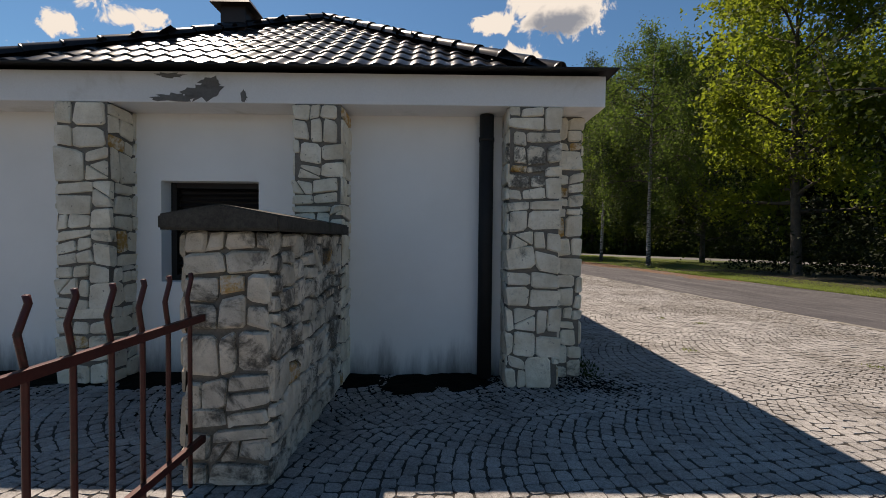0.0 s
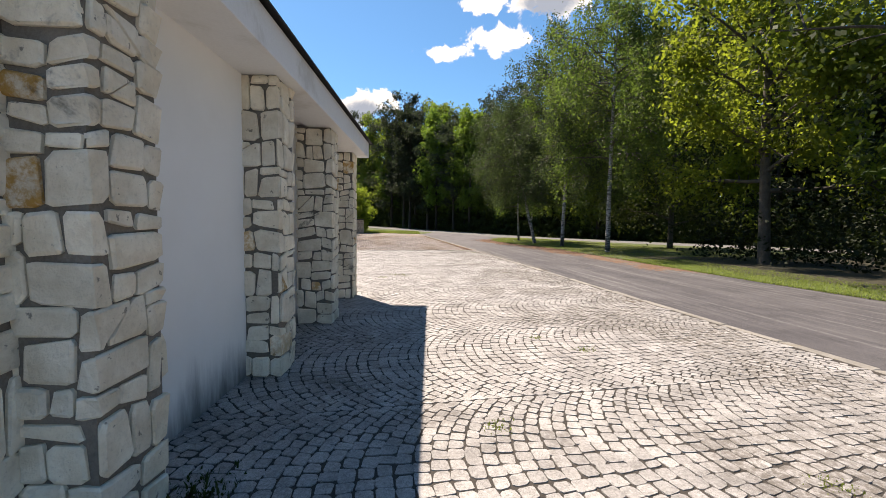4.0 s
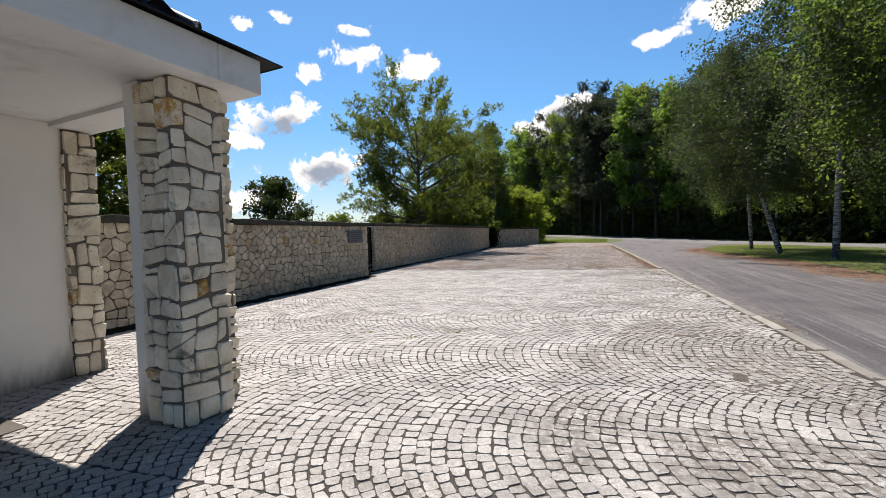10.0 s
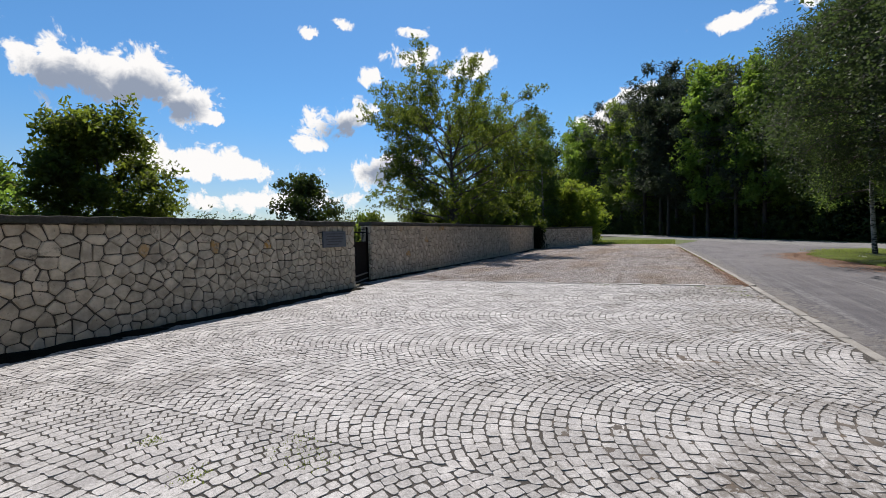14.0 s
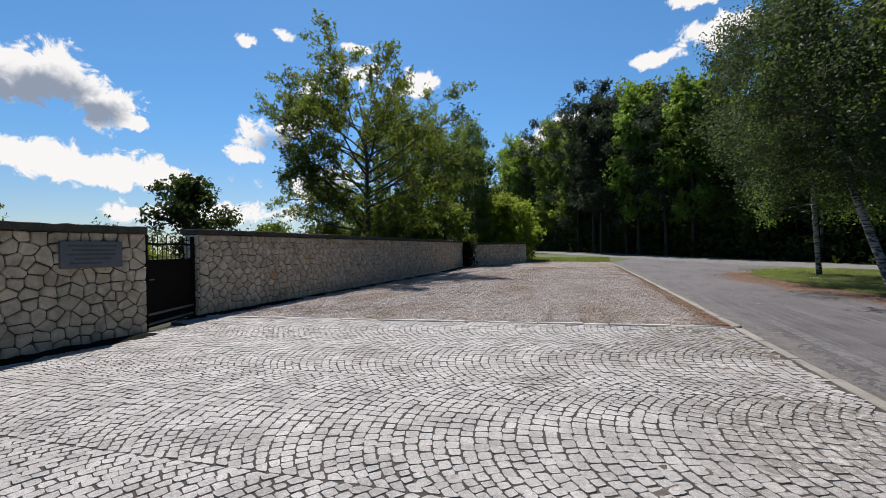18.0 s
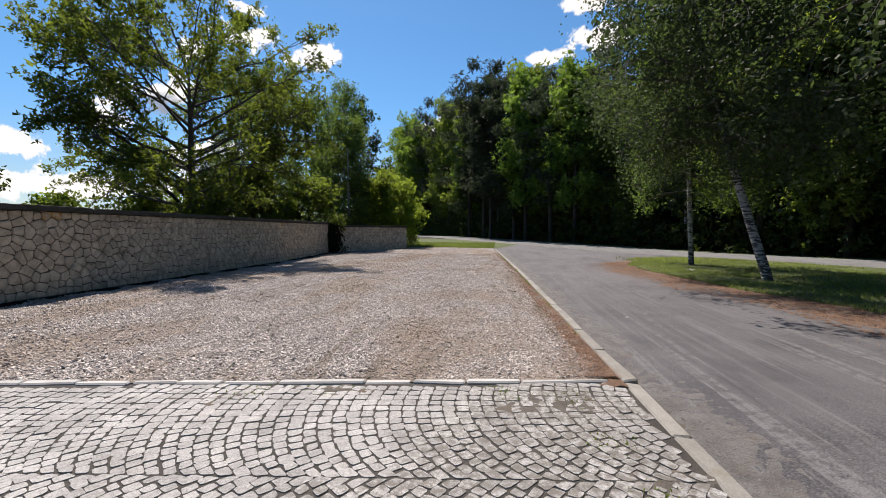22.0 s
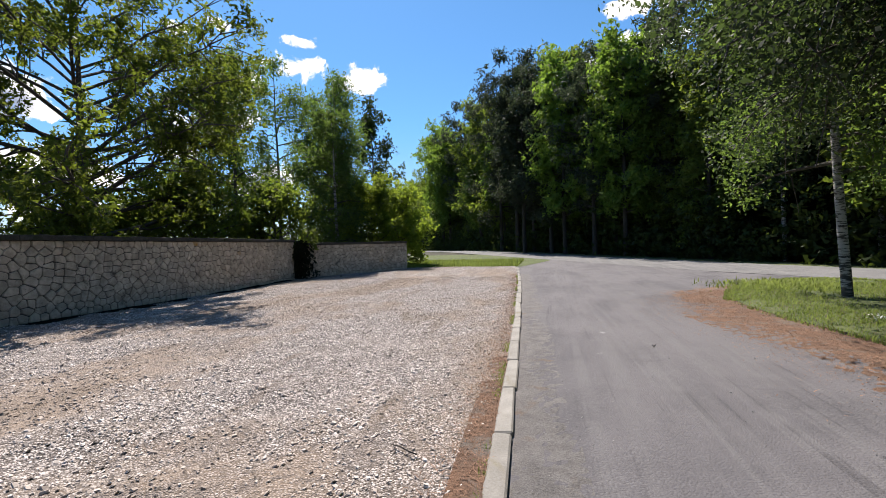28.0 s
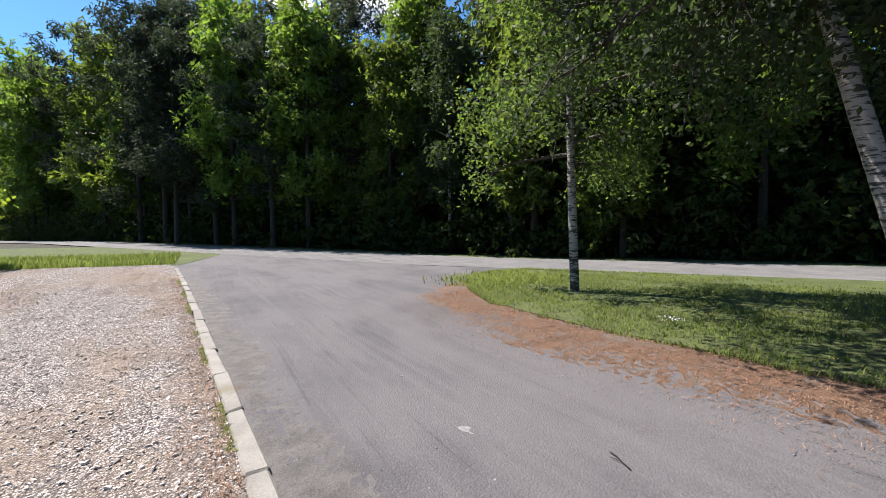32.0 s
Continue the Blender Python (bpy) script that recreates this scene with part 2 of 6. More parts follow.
def grains(nt, p, scale):
    """Single stones of an aggregate: a random value for each and its rounded height."""
    v = nd(nt, "ShaderNodeTexVoronoi", {"Vector": p, "Scale": scale, "Randomness": 1.0})
    val = nd(nt, "ShaderNodeSeparateColor", {0: v.outputs["Color"]}).outputs[0]
    return val, v.outputs["Distance"]


def gravel_mat(name, lows, highs, dirt, needles):
    m, nt, bsdf = material(name)
    p = place(nt)
    a, da = grains(nt, p, 64.0)
    b, db = grains(nt, p, 120.0)
    val = math_node(nt, "ADD", math_node(nt, "MULTIPLY", a, 0.6), math_node(nt, "MULTIPLY", b, 0.4))
    col = mix_col(nt, step(nt, val, 0.15, 0.85), lows, highs)
    gap = step(nt, da, 0.42, 0.66)
    col = mix_col(nt, math_node(nt, "MULTIPLY", gap, 0.9), col, [v * 0.3 for v in lows])
    n = noise_of(nt, place(nt, (1.0, 0.45, 1.0)), 0.42, 7.0, 0.62, 0.5)
    col = mix_col(nt, math_node(nt, "MULTIPLY", step(nt, n, 0.44, 0.62), 0.78), col, dirt)
    ruts = noise_of(nt, place(nt, (1.4, 0.25, 1.0)), 1.1, 7.0, 0.65, 1.0)
    col = mix_col(nt, math_node(nt, "MULTIPLY", step(nt, ruts, 0.53, 0.68), 0.7), col, [v * 0.62 for v in dirt])
    lump = noise_of(nt, place(nt, (1.0, 0.6, 1.0)), 3.2, 6.0, 0.7, 0.3)
    col = mix_col(nt, math_node(nt, "MULTIPLY", step(nt, lump, 0.52, 0.34), 0.5), col, [v * 1.3 for v in lows])
    clods = noise_of(nt, p, 13.0, 4.0, 0.65)
    col = mix_col(nt, math_node(nt, "MULTIPLY", step(nt, clods, 0.50, 0.64), 0.55), col, [v * 0.8 for v in lows])
    n2 = noise_of(nt, p, 1.7, 6.0, 0.7)
    col = mix_col(nt, math_node(nt, "MULTIPLY", step(nt, n2, 0.60, 0.76), 0.45), col, needles)
    nt.links.new(col, bsdf.inputs["Base Color"])
    bsdf.inputs["Roughness"].default_value, bsdf.inputs["Specular IOR Level"].default_value = 0.95, 0.2
    height = math_node(nt, "SUBTRACT", math_node(nt, "MULTIPLY", a, 0.5), math_node(nt, "ADD", da, math_node(nt, "MULTIPLY", db, 0.5)))
    bump(nt, bsdf, height, 0.9, 0.02)
    return m


def asphalt_mat(name, dark, light, streak, edge, dusty=None):
    m, nt, bsdf = material(name)
    p = place(nt)
    fine, mid = noise_of(nt, p, 75.0, 4.0, 0.85), noise_of(nt, p, 1.1, 6.0, 0.6)
    tracks = noise_of(nt, place(nt, (1.5, 0.30, 1.0)), 0.9, 7.0, 0.6, 0.5)
    col = mix_col(nt, step(nt, mid, 0.32, 0.7), dark, light)
    col = mix_col(nt, math_node(nt, "MULTIPLY", step(nt, tracks, 0.44, 0.70), 0.35), col, streak)
    if dusty:      # paler with dust towards the mouth of the lane
        y = nd(nt, "ShaderNodeSeparateXYZ", {0: p}).outputs[1]
        col = mix_col(nt, math_node(nt, "MULTIPLY", step(nt, math_node(nt, "ADD", y, math_node(nt, "MULTIPLY", mid, 7.0)), 24.0, 38.0), step(nt, noise_of(nt, place(nt, (0.9, 0.35, 1.0)), 0.8, 5.0, 0.6, 0.4), 0.36, 0.62, 0.3, 0.95)), col, dusty)
    dust = noise_of(nt, place(nt, (2.4, 0.07, 1.0)), 1.5, 8.0, 0.66, 0.5)
    col = mix_col(nt, math_node(nt, "MULTIPLY", math_node(nt, "MULTIPLY", step(nt, dust, 0.50, 0.62), step(nt, mid, 0.30, 0.55)), 0.75), col, streak)
    lines = noise_of(nt, place(nt, (5.5, 0.10, 1.0)), 1.0, 7.0, 0.68, 0.2)
    col = mix_col(nt, math_node(nt, "MULTIPLY", math_node(nt, "MULTIPLY", step(nt, lines, 0.52, 0.62), math_node(nt, "MULTIPLY", step(nt, noise_of(nt, p, 9.0, 5.0, 0.7), 0.36, 0.56), step(nt, math_node(nt, "ADD", nd(nt, "ShaderNodeSeparateXYZ", {0: p}).outputs[1], math_node(nt, "MULTIPLY", mid, 8.0)), 36.0, 27.0, 0.12, 1.0))), 0.85), col, edge)
    scuff = noise_of(nt, place(nt, (13.0, 0.28, 1.0)), 1.0, 6.0, 0.6, 0.3)
    col = mix_col(nt, math_node(nt, "MULTIPLY", math_node(nt, "MULTIPLY", step(nt, scuff, 0.56, 0.66), step(nt, mid, 0.62, 0.42)), 0.4), col, [v * 0.55 for v in dark])
    col = mix_col(nt, math_node(nt, "MULTIPLY", step(nt, fine, 0.54, 0.72), 0.45), col, edge)
    col = mix_col(nt, math_node(nt, "MULTIPLY", step(nt, fine, 0.45, 0.2), 0.5), col, [v * 0.5 for v in dark])
    nt.links.new(col, bsdf.inputs["Base Color"])
    bsdf.inputs["Roughness"].default_value, bsdf.inputs["Specular IOR Level"].default_value = 0.9, 0.3
    g, dg = grains(nt, p, 70.0)
    patchy = step(nt, noise_of(nt, p, 0.8, 5.0, 0.6), 0.35, 0.65)
    speck = math_node(nt, "MULTIPLY", step(nt, g, 0.45, 0.95), math_node(nt, "ADD", math_node(nt, "MULTIPLY", patchy, 0.28), 0.10))
    col = mix_col(nt, speck, col, edge)
    nt.links.new(col, bsdf.inputs["Base Color"])
    bump(nt, bsdf, math_node(nt, "SUBTRACT", fine, dg), 0.7, 0.008)
    return m


def speckled(name, dark, light, rough, big, fine, relief, depth, **kw):
    """Granite: the rough surface with black mica grains in it."""
    m = surface(name, dark, light, rough, big, fine, relief, depth, **kw)
    nt = m.node_tree
    bsdf = nt.nodes["Principled BSDF"]
    col = bsdf.inputs["Base Color"].links[0].from_socket
    p = place(nt)
    grain = math_node(nt, "ADD", noise_of(nt, p, 210.0, 2.0, 0.5), math_node(nt, "MULTIPLY", noise_of(nt, p, 26.0, 4.0, 0.7), 0.35))
    col = mix_col(nt, math_node(nt, "MULTIPLY", step(nt, grain, 0.70, 0.84), 0.65), col, (0.07, 0.068, 0.065))
    col = mix_col(nt, math_node(nt, "MULTIPLY", step(nt, noise_of(nt, p, 22.0, 5.0, 0.75), 0.54, 0.68), 0.35), col, (0.115, 0.105, 0.092))
    # silt trodden on to the stones, most of it along the lane
    x = nd(nt, "ShaderNodeSeparateXYZ", {0: p}).outputs[0]
    worn = math_node(nt, "ADD", math_node(nt, "MULTIPLY", noise_of(nt, p, 0.55, 6.0, 0.65, 0.4), 1.0), step(nt, x, 2.5, 6.5, 0.0, 0.13))
    silt = math_node(nt, "MULTIPLY", step(nt, worn, 0.54, 0.70), step(nt, noise_of(nt, p, 16.0, 6.0, 0.75, 0.3), 0.40, 0.58))
    col = mix_col(nt, math_node(nt, "MULTIPLY", silt, 0.8), col, (0.085, 0.072, 0.058))
    nt.links.new(col, bsdf.inputs["Base Color"])
    return m


SOOTY = limestone("sooty_limestone", False, 0.41, patch_scale=6.0)
EDGING = surface("edging_concrete", (0.311, 0.296, 0.274), (0.444, 0.429, 0.407), 0.9, 3, 80, 0.4, 0.005, vary=0.12, stain=(0.222, 0.185, 0.133), stain_scale=2.5, stain_lo=0.6)
STAINED = limestone("stained_limestone", False, 0.46, (0.52, 0.46, 0.37), (0.78, 0.71, 0.60), 2.8)
STONE = limestone("limestone", False)
WALL_STONE, STONE_JOINED = [limestone(n, j, 0.58, (0.39, 0.328, 0.248), (0.66, 0.572, 0.44), ochre=0.99) for n, j in (("wall_limestone", False), ("wall_limestone_rest", True))]
MORTAR = surface("mortar", (0.12, 0.104, 0.086), (0.225, 0.198, 0.167), 0.95, 3, 70, 0.5, 0.01)
DARK_MORTAR = surface("dark_mortar", (0.058, 0.048, 0.037), (0.125, 0.105, 0.082), 0.95, 3, 70, 0.5, 0.01)
PLASTER = plaster("white_plaster", (0.85, 0.84, 0.815), (0.79, 0.78, 0.75), (0.10, 0.10, 0.095))
FASCIA = surface("white_render", (0.72, 0.72, 0.71), (0.80, 0.80, 0.79), 0.85, 1.2, 60, 0.1, 0.005, stain=(0.62, 0.61, 0.58), stain_scale=1.4)
PEELED = surface("peeled_patch", (0.121, 0.116, 0.11), (0.182, 0.176, 0.165), 0.95, 9, 60, 0.4, 0.006)
COPING = surface("old_concrete_coping", (0.0279, 0.026, 0.0217), (0.0806, 0.0744, 0.062), 0.95, 6, 40, 0.6, 0.012, stain=(0.031, 0.0372, 0.0186), stain_scale=2.5)
GRANITE = speckled("granite_sett", (0.155, 0.147, 0.14), (0.425, 0.408, 0.39), 0.75, 2.2, 55, 0.9, 0.009, vary=0.15, stain=(0.192, 0.178, 0.163), stain_scale=0.35, stain_lo=0.60)
GRANITE_JOINED = speckled("granite_sett_rest", (0.155, 0.147, 0.14), (0.425, 0.408, 0.39), 0.75, 2.2, 55, 0.9, 0.009, vary=0.15, island=True, stain=(0.192, 0.178, 0.163), stain_scale=0.35, stain_lo=0.60)
BED = surface("joint_sand", (0.020, 0.0175, 0.015), (0.056, 0.048, 0.040), 0.95, 2, 90, 0.7, 0.012, stain=(0.13, 0.12, 0.105), stain_scale=0.6, stain_lo=0.60)
GRAVEL_BED = gravel_mat("gravel_bed", (0.121, 0.104, 0.0948), (0.725, 0.649, 0.601), (0.253, 0.193, 0.146), (0.171, 0.121, 0.0916))
PEBBLE = surface("gravel_stone", (0.338, 0.295, 0.266), (0.651, 0.577, 0.525), 0.9, 3, 90, 0.4, 0.006, vary=0.6, island=True, stain=(0.16, 0.109, 0.0719), stain_scale=0.55, stain_lo=0.53)



def trodden(mat, dirt):
    """Soil trodden in between the loose stones, in the same drifts as on the bed under them."""
    nt = mat.node_tree
    bsdf = nt.nodes["Principled BSDF"]
    col = bsdf.inputs["Base Color"].links[0].from_socket
    n = noise_of(nt, place(nt, (1.0, 0.45, 1.0)), 0.42, 7.0, 0.62, 0.5)
    col = mix_col(nt, math_node(nt, "MULTIPLY", step(nt, n, 0.47, 0.62), 0.62), col, dirt)
    ruts_ = noise_of(nt, place(nt, (1.4, 0.25, 1.0)), 1.1, 7.0, 0.65, 1.0)
    col = mix_col(nt, math_node(nt, "MULTIPLY", step(nt, ruts_, 0.53, 0.66), 0.6), col, [v * 0.7 for v in dirt])
    nt.links.new(col, bsdf.inputs["Base Color"])


trodden(PEBBLE, (0.20, 0.152, 0.11))
KERB = surface("concrete_kerb", (0.145, 0.135, 0.118), (0.255, 0.24, 0.215), 0.9, 3.5, 70, 0.6, 0.008, vary=0.16, stain=(0.148, 0.13, 0.0925), stain_scale=3.0, stain_lo=0.55)
ASPHALT = asphalt_mat("lane_asphalt", (0.0444, 0.0422, 0.0459), (0.0666, 0.0629, 0.0673), (0.107, 0.102, 0.103), (0.141, 0.135, 0.135), (0.105, 0.0977, 0.101))
ROAD = asphalt_mat("road_asphalt", (0.0925, 0.091, 0.0903), (0.126, 0.124, 0.121), (0.163, 0.159, 0.153), (0.192, 0.185, 0.178))
LAWN = surface("grass_soil", (0.0333, 0.0459, 0.0118), (0.0851, 0.104, 0.0296), 0.95, 1.5, 28, 0.8, 0.03, stain=(0.104, 0.0962, 0.0444), stain_scale=0.6, stain_lo=0.6)
SOIL = surface("forest_soil", (0.0192, 0.0185, 0.0104), (0.0459, 0.0414, 0.02), 0.95, 1.0, 40, 0.8, 0.03)
NEEDLES = surface("pine_needles", (0.070, 0.042, 0.028), (0.19, 0.105, 0.062), 0.95, 4.0, 95, 1.0, 0.02, stain=(0.126, 0.104, 0.0851), stain_scale=2.6, stain_lo=0.50)
NEEDLE = surface("dry_needle", (0.12, 0.062, 0.038), (0.27, 0.16, 0.10), 0.9, 3, 60, 0.2, 0.004, vary=0.5, island=True)
ROOF = surface("glazed_roof_tile", (0.012, 0.011, 0.012), (0.022, 0.020, 0.021), 0.27, 3, 25, 0.08, 0.004, vary=0.25, spec=0.22)
ROOF_JOINED = surface("glazed_roof_tile_rest", (0.016, 0.015, 0.016), (0.030, 0.027, 0.028), 0.38, 3, 25, 0.08, 0.004, vary=0.25, island=True, spec=0.4)
BLACK_METAL = surface("black_metal", (0.008, 0.008, 0.008), (0.016, 0.015, 0.015), 0.7, 4, 60, 0.1, 0.003)
BROWN_METAL = surface("brown_sheet_metal", (0.030, 0.018, 0.013), (0.05, 0.03, 0.022), 0.5, 4, 40, 0.15, 0.004)
RED_IRON = surface("red_painted_iron", (0.0465, 0.0062, 0.00496), (0.0806, 0.0136, 0.00992), 0.45, 9, 60, 0.25, 0.003, stain=(0.031, 0.0136, 0.00744), stain_scale=9)
GATE_IRON = surface("gate_iron", (0.006, 0.0045, 0.004), (0.013, 0.009, 0.007), 0.9, 6, 60, 0.25, 0.003, spec=0.12)
PLAQUE = surface("plaque_slate", (0.085, 0.0978, 0.115), (0.128, 0.14, 0.157), 0.5, 5, 80, 0.2, 0.003)
PLAQUE_TEXT = surface("plaque_lines", (0.055, 0.06, 0.07), (0.075, 0.08, 0.09), 0.6, 5, 60, 0.1, 0.002)
SHUTTER = surface("dark_window_frame", (0.007, 0.005, 0.0045), (0.015, 0.01, 0.009), 0.5, 5, 50, 0.2, 0.004)
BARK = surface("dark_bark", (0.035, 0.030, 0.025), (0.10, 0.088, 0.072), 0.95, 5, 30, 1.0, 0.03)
# the bark above again, darkened: shade within the wood put into the colour
SHADED_BARK = surface("shaded_bark", (0.022, 0.019, 0.016), (0.055, 0.048, 0.04), 0.95, 5, 30, 1.0, 0.03)
GRIT_BED = surface("grit_band", (0.0629, 0.0577, 0.0548), (0.155, 0.144, 0.137), 0.95, 5.0, 80, 1.0, 0.015, stain=(0.111, 0.0814, 0.0592), stain_scale=2.2, stain_lo=0.58)
GRIT = surface("lane_grit", (0.126, 0.118, 0.115), (0.222, 0.211, 0.204), 0.9, 3, 90, 0.4, 0.006, vary=0.4, island=True)


def birch_bark():
    m, nt, bsdf = material("birch_bark")
    p = place(nt, (1.0, 1.0, 5.0))
    n = noise_of(nt, p, 4.5, 5.0, 0.65, 0.3)
    z = nd(nt, "ShaderNodeSeparateXYZ", {0: place(nt)}).outputs[2]
    rough_foot = step(nt, z, 1.6, 0.0, 0.0, 0.09)
    col = mix_col(nt, step(nt, math_node(nt, "ADD", n, rough_foot), 0.49, 0.57), (0.30, 0.29, 0.275), (0.03, 0.028, 0.026))
    nt.links.new(col, bsdf.inputs["Base Color"])
    bsdf.inputs["Roughness"].default_value = 0.8
    bump(nt, bsdf, n, 0.5, 0.02)
    return m


SPOT = surface("chalky_spot", (0.13, 0.127, 0.125), (0.22, 0.215, 0.21), 0.9, 8, 60, 0.3, 0.004)
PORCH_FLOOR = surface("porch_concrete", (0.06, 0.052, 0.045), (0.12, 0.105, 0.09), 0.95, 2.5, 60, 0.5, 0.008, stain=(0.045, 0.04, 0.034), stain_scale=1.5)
BIRCH_BARK = birch_bark()
LEAF_OAK = leafy("oak_leaf", (0.0224, 0.0361, 0.00774), (0.086, 0.114, 0.0206), (0.241, 0.31, 0.0344), 0.42)
LEAF_BIRCH = leafy("birch_leaf", (0.0177, 0.0281, 0.0135), (0.0624, 0.0832, 0.0395), (0.104, 0.162, 0.0416), 0.34)
LEAF_HANG = leafy("hanging_birch_leaf", (0.0244, 0.0439, 0.0146), (0.0915, 0.132, 0.0415), (0.22, 0.342, 0.0549), 0.40)
LEAF_BROAD = leafy("broad_leaf", (0.028, 0.055, 0.012), (0.118, 0.178, 0.034), (0.31, 0.49, 0.06))
LEAF_BRIGHT = leafy("bright_leaf", (0.0333, 0.0533, 0.0074), (0.118, 0.152, 0.0207), (0.37, 0.459, 0.0444), 0.48)
LEAF_SHRUB = leafy("shrub_leaf", (0.0444, 0.074, 0.00888), (0.126, 0.174, 0.0222), (0.385, 0.503, 0.0518), 0.52)
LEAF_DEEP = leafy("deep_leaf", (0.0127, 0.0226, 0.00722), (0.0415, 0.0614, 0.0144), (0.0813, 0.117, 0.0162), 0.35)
LEAF_PINE = leafy("pine_needle_tuft", (0.0285, 0.0375, 0.0243), (0.0638, 0.0771, 0.0495), (0.055, 0.0771, 0.0331))
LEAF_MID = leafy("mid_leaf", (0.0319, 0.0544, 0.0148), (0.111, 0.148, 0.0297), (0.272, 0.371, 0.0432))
# near black: the shade inside and under the trees is in this colour
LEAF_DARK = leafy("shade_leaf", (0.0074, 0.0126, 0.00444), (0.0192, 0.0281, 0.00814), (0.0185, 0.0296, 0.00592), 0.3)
BLADE = leafy("grass_blade", (0.0694, 0.102, 0.0147), (0.204, 0.25, 0.0555), (0.315, 0.389, 0.0925))
DRY_BLADE = leafy("dry_blade", (0.118, 0.0999, 0.0518), (0.252, 0.215, 0.126), (0.222, 0.192, 0.104), 0.3)


# ---- mesh helpers ----
def quads(name, V, F, mats):
    """A mesh from arrays: verts (n,3), faces (m,4) or (m,3)."""
    V, F = np.asarray(V, np.float32), np.asarray(F, np.int32)
    k = F.shape[1]
    me = bpy.data.meshes.new(name)
    me.vertices.add(len(V))
    me.vertices.foreach_set("co", V.ravel())
    me.loops.add(F.size)
    me.loops.foreach_set("vertex_index", F.ravel())
    me.polygons.add(len(F))
    me.polygons.foreach_set("loop_start", np.arange(0, F.size, k, dtype=np.int32))
    me.polygons.foreach_set("loop_total", np.full(len(F), k, np.int32))
    me.polygons.foreach_set("use_smooth", np.zeros(len(F), bool))
    me.update(calc_edges=True)
    me.materials.append(mats)
    return me


def pydata(name, V, F, mat, smooth=False):
    me = bpy.data.meshes.new(name)
    me.from_pydata([tuple(v) for v in V], [], [tuple(f) for f in F])
    me.materials.append(mat)
    if smooth:
        me.polygons.foreach_set("use_smooth", [True] * len(me.polygons))
    me.update()
    return me


def child(name, me, parent, m=None, label="", kind=""):
    ob = new(name, me)
    ob.parent = parent
    if m is not None:
        ob.matrix_basis = m
    return tagged(ob, label, kind=kind)


def part(name, bm, mat, parent, label="", smooth=False):
    """Links a bmesh as one mesh object under a thing or a part."""
    me = bpy.data.meshes.new(name)
    bm.to_mesh(me)
    bm.free()
    me.materials.append(mat)
    if smooth:
        me.polygons.foreach_set("use_smooth", [True] * len(me.polygons))
    return child(name, me, parent, None, label)


def block(bm, x0, x1, y0, y1, z0, z1, bevel=0.0):
    """Adds a box to bm, its edges bevelled."""
    made = bmesh.ops.create_cube(bm, size=1.0)["verts"]
    for v in made:
        v.co = Vector((x0 + (v.co.x + 0.5) * (x1 - x0), y0 + (v.co.y + 0.5) * (y1 - y0), z0 + (v.co.z + 0.5) * (z1 - z0)))
    if bevel:
        edges = list({e for v in made for e in v.link_edges})
        bmesh.ops.bevel(bm, geom=edges, offset=bevel, segments=2, affect="EDGES", profile=0.7)
    return bm


def box_part(name, dims, mat, parent, bevel=0.0, label=""):
    return part(name, block(bmesh.new(), *dims, bevel=bevel), mat, parent, label)


def tube(points, radii, sides=6):
    """Verts and quads of a bent tapering tube."""
    P = np.asarray(points, float)
    T = np.gradient(P, axis=0)
    T /= np.linalg.norm(T, axis=1)[:, None] + 1e-9
    ref = np.where(np.abs(T[:, 2:3]) > 0.9, [[1.0, 0, 0]], [[0, 0, 1.0]])
    A = np.cross(T, ref)
    A /= np.linalg.norm(A, axis=1)[:, None] + 1e-9
    B = np.cross(T, A)
    a = np.arange(sides) * 2 * np.pi / sides
    ring = A[:, None] * np.cos(a)[None, :, None] + B[:, None] * np.sin(a)[None, :, None]
    V = (P[:, None] + ring * np.asarray(radii, float)[:, None, None]).reshape(-1, 3)
    n = len(P)
    i, j = np.meshgrid(np.arange(n - 1), np.arange(sides), indexing="ij")
    k = (j + 1) % sides
    F = np.stack([i * sides + j, i * sides + k, (i + 1) * sides + k, (i + 1) * sides + j], -1).reshape(-1, 4)
    return V, F


def merge(parts):
    V, F, n = [], [], 0
    for v, f in parts:
        V.append(v)
        F.append(np.asarray(f) + n)
        n += len(v)
    return np.concatenate(V), np.concatenate(F)


def rod(name, points, radius, mat, parent, sides=8, label=""):
    V, F = tube(points, [radius] * len(points), sides)
    n = len(V)
    me = pydata(name, V, [tuple(f) for f in F] + [tuple(range(sides))[::-1], tuple(range(n - sides, n))], mat, True)
    return child(name, me, parent, None, label)


# template of a bevelled stone: unit coordinates, -1, -0.5, 0.5, 1
def bevelled_template():
    bm = bmesh.new()
    bmesh.ops.create_cube(bm, size=2.0)
    bmesh.ops.bevel(bm, geom=list(bm.edges), offset=0.5, segments=1, affect="EDGES")
    bm.verts.index_update()
    V = np.array([v.co for v in bm.verts])
    F = [[v.index for v in f.verts] for f in bm.faces]
    bm.free()
    return V, F


STONE_V, STONE_F = bevelled_template()


def stone_mesh(rng, sx, sy, sz, mat, bevel=0.014, jit=0.012):
    """A hewn block of that size, its corners pulled about."""
    half = np.array([sx, sy, sz]) / 2
    sign = np.sign(STONE_V)
    outer = np.abs(STONE_V) > 0.9
    V = sign * np.where(outer, half, half - min(bevel, sx / 4, sy / 4, sz / 4))
    offs = rng.normal(0, jit, (2, 2, 2, 3)) * np.array([1, 1, 1.0])
    ix = ((sign + 1) / 2).astype(int)
    V = V + offs[ix[:, 0], ix[:, 1], ix[:, 2]]
    return pydata("stone", V, STONE_F, mat)


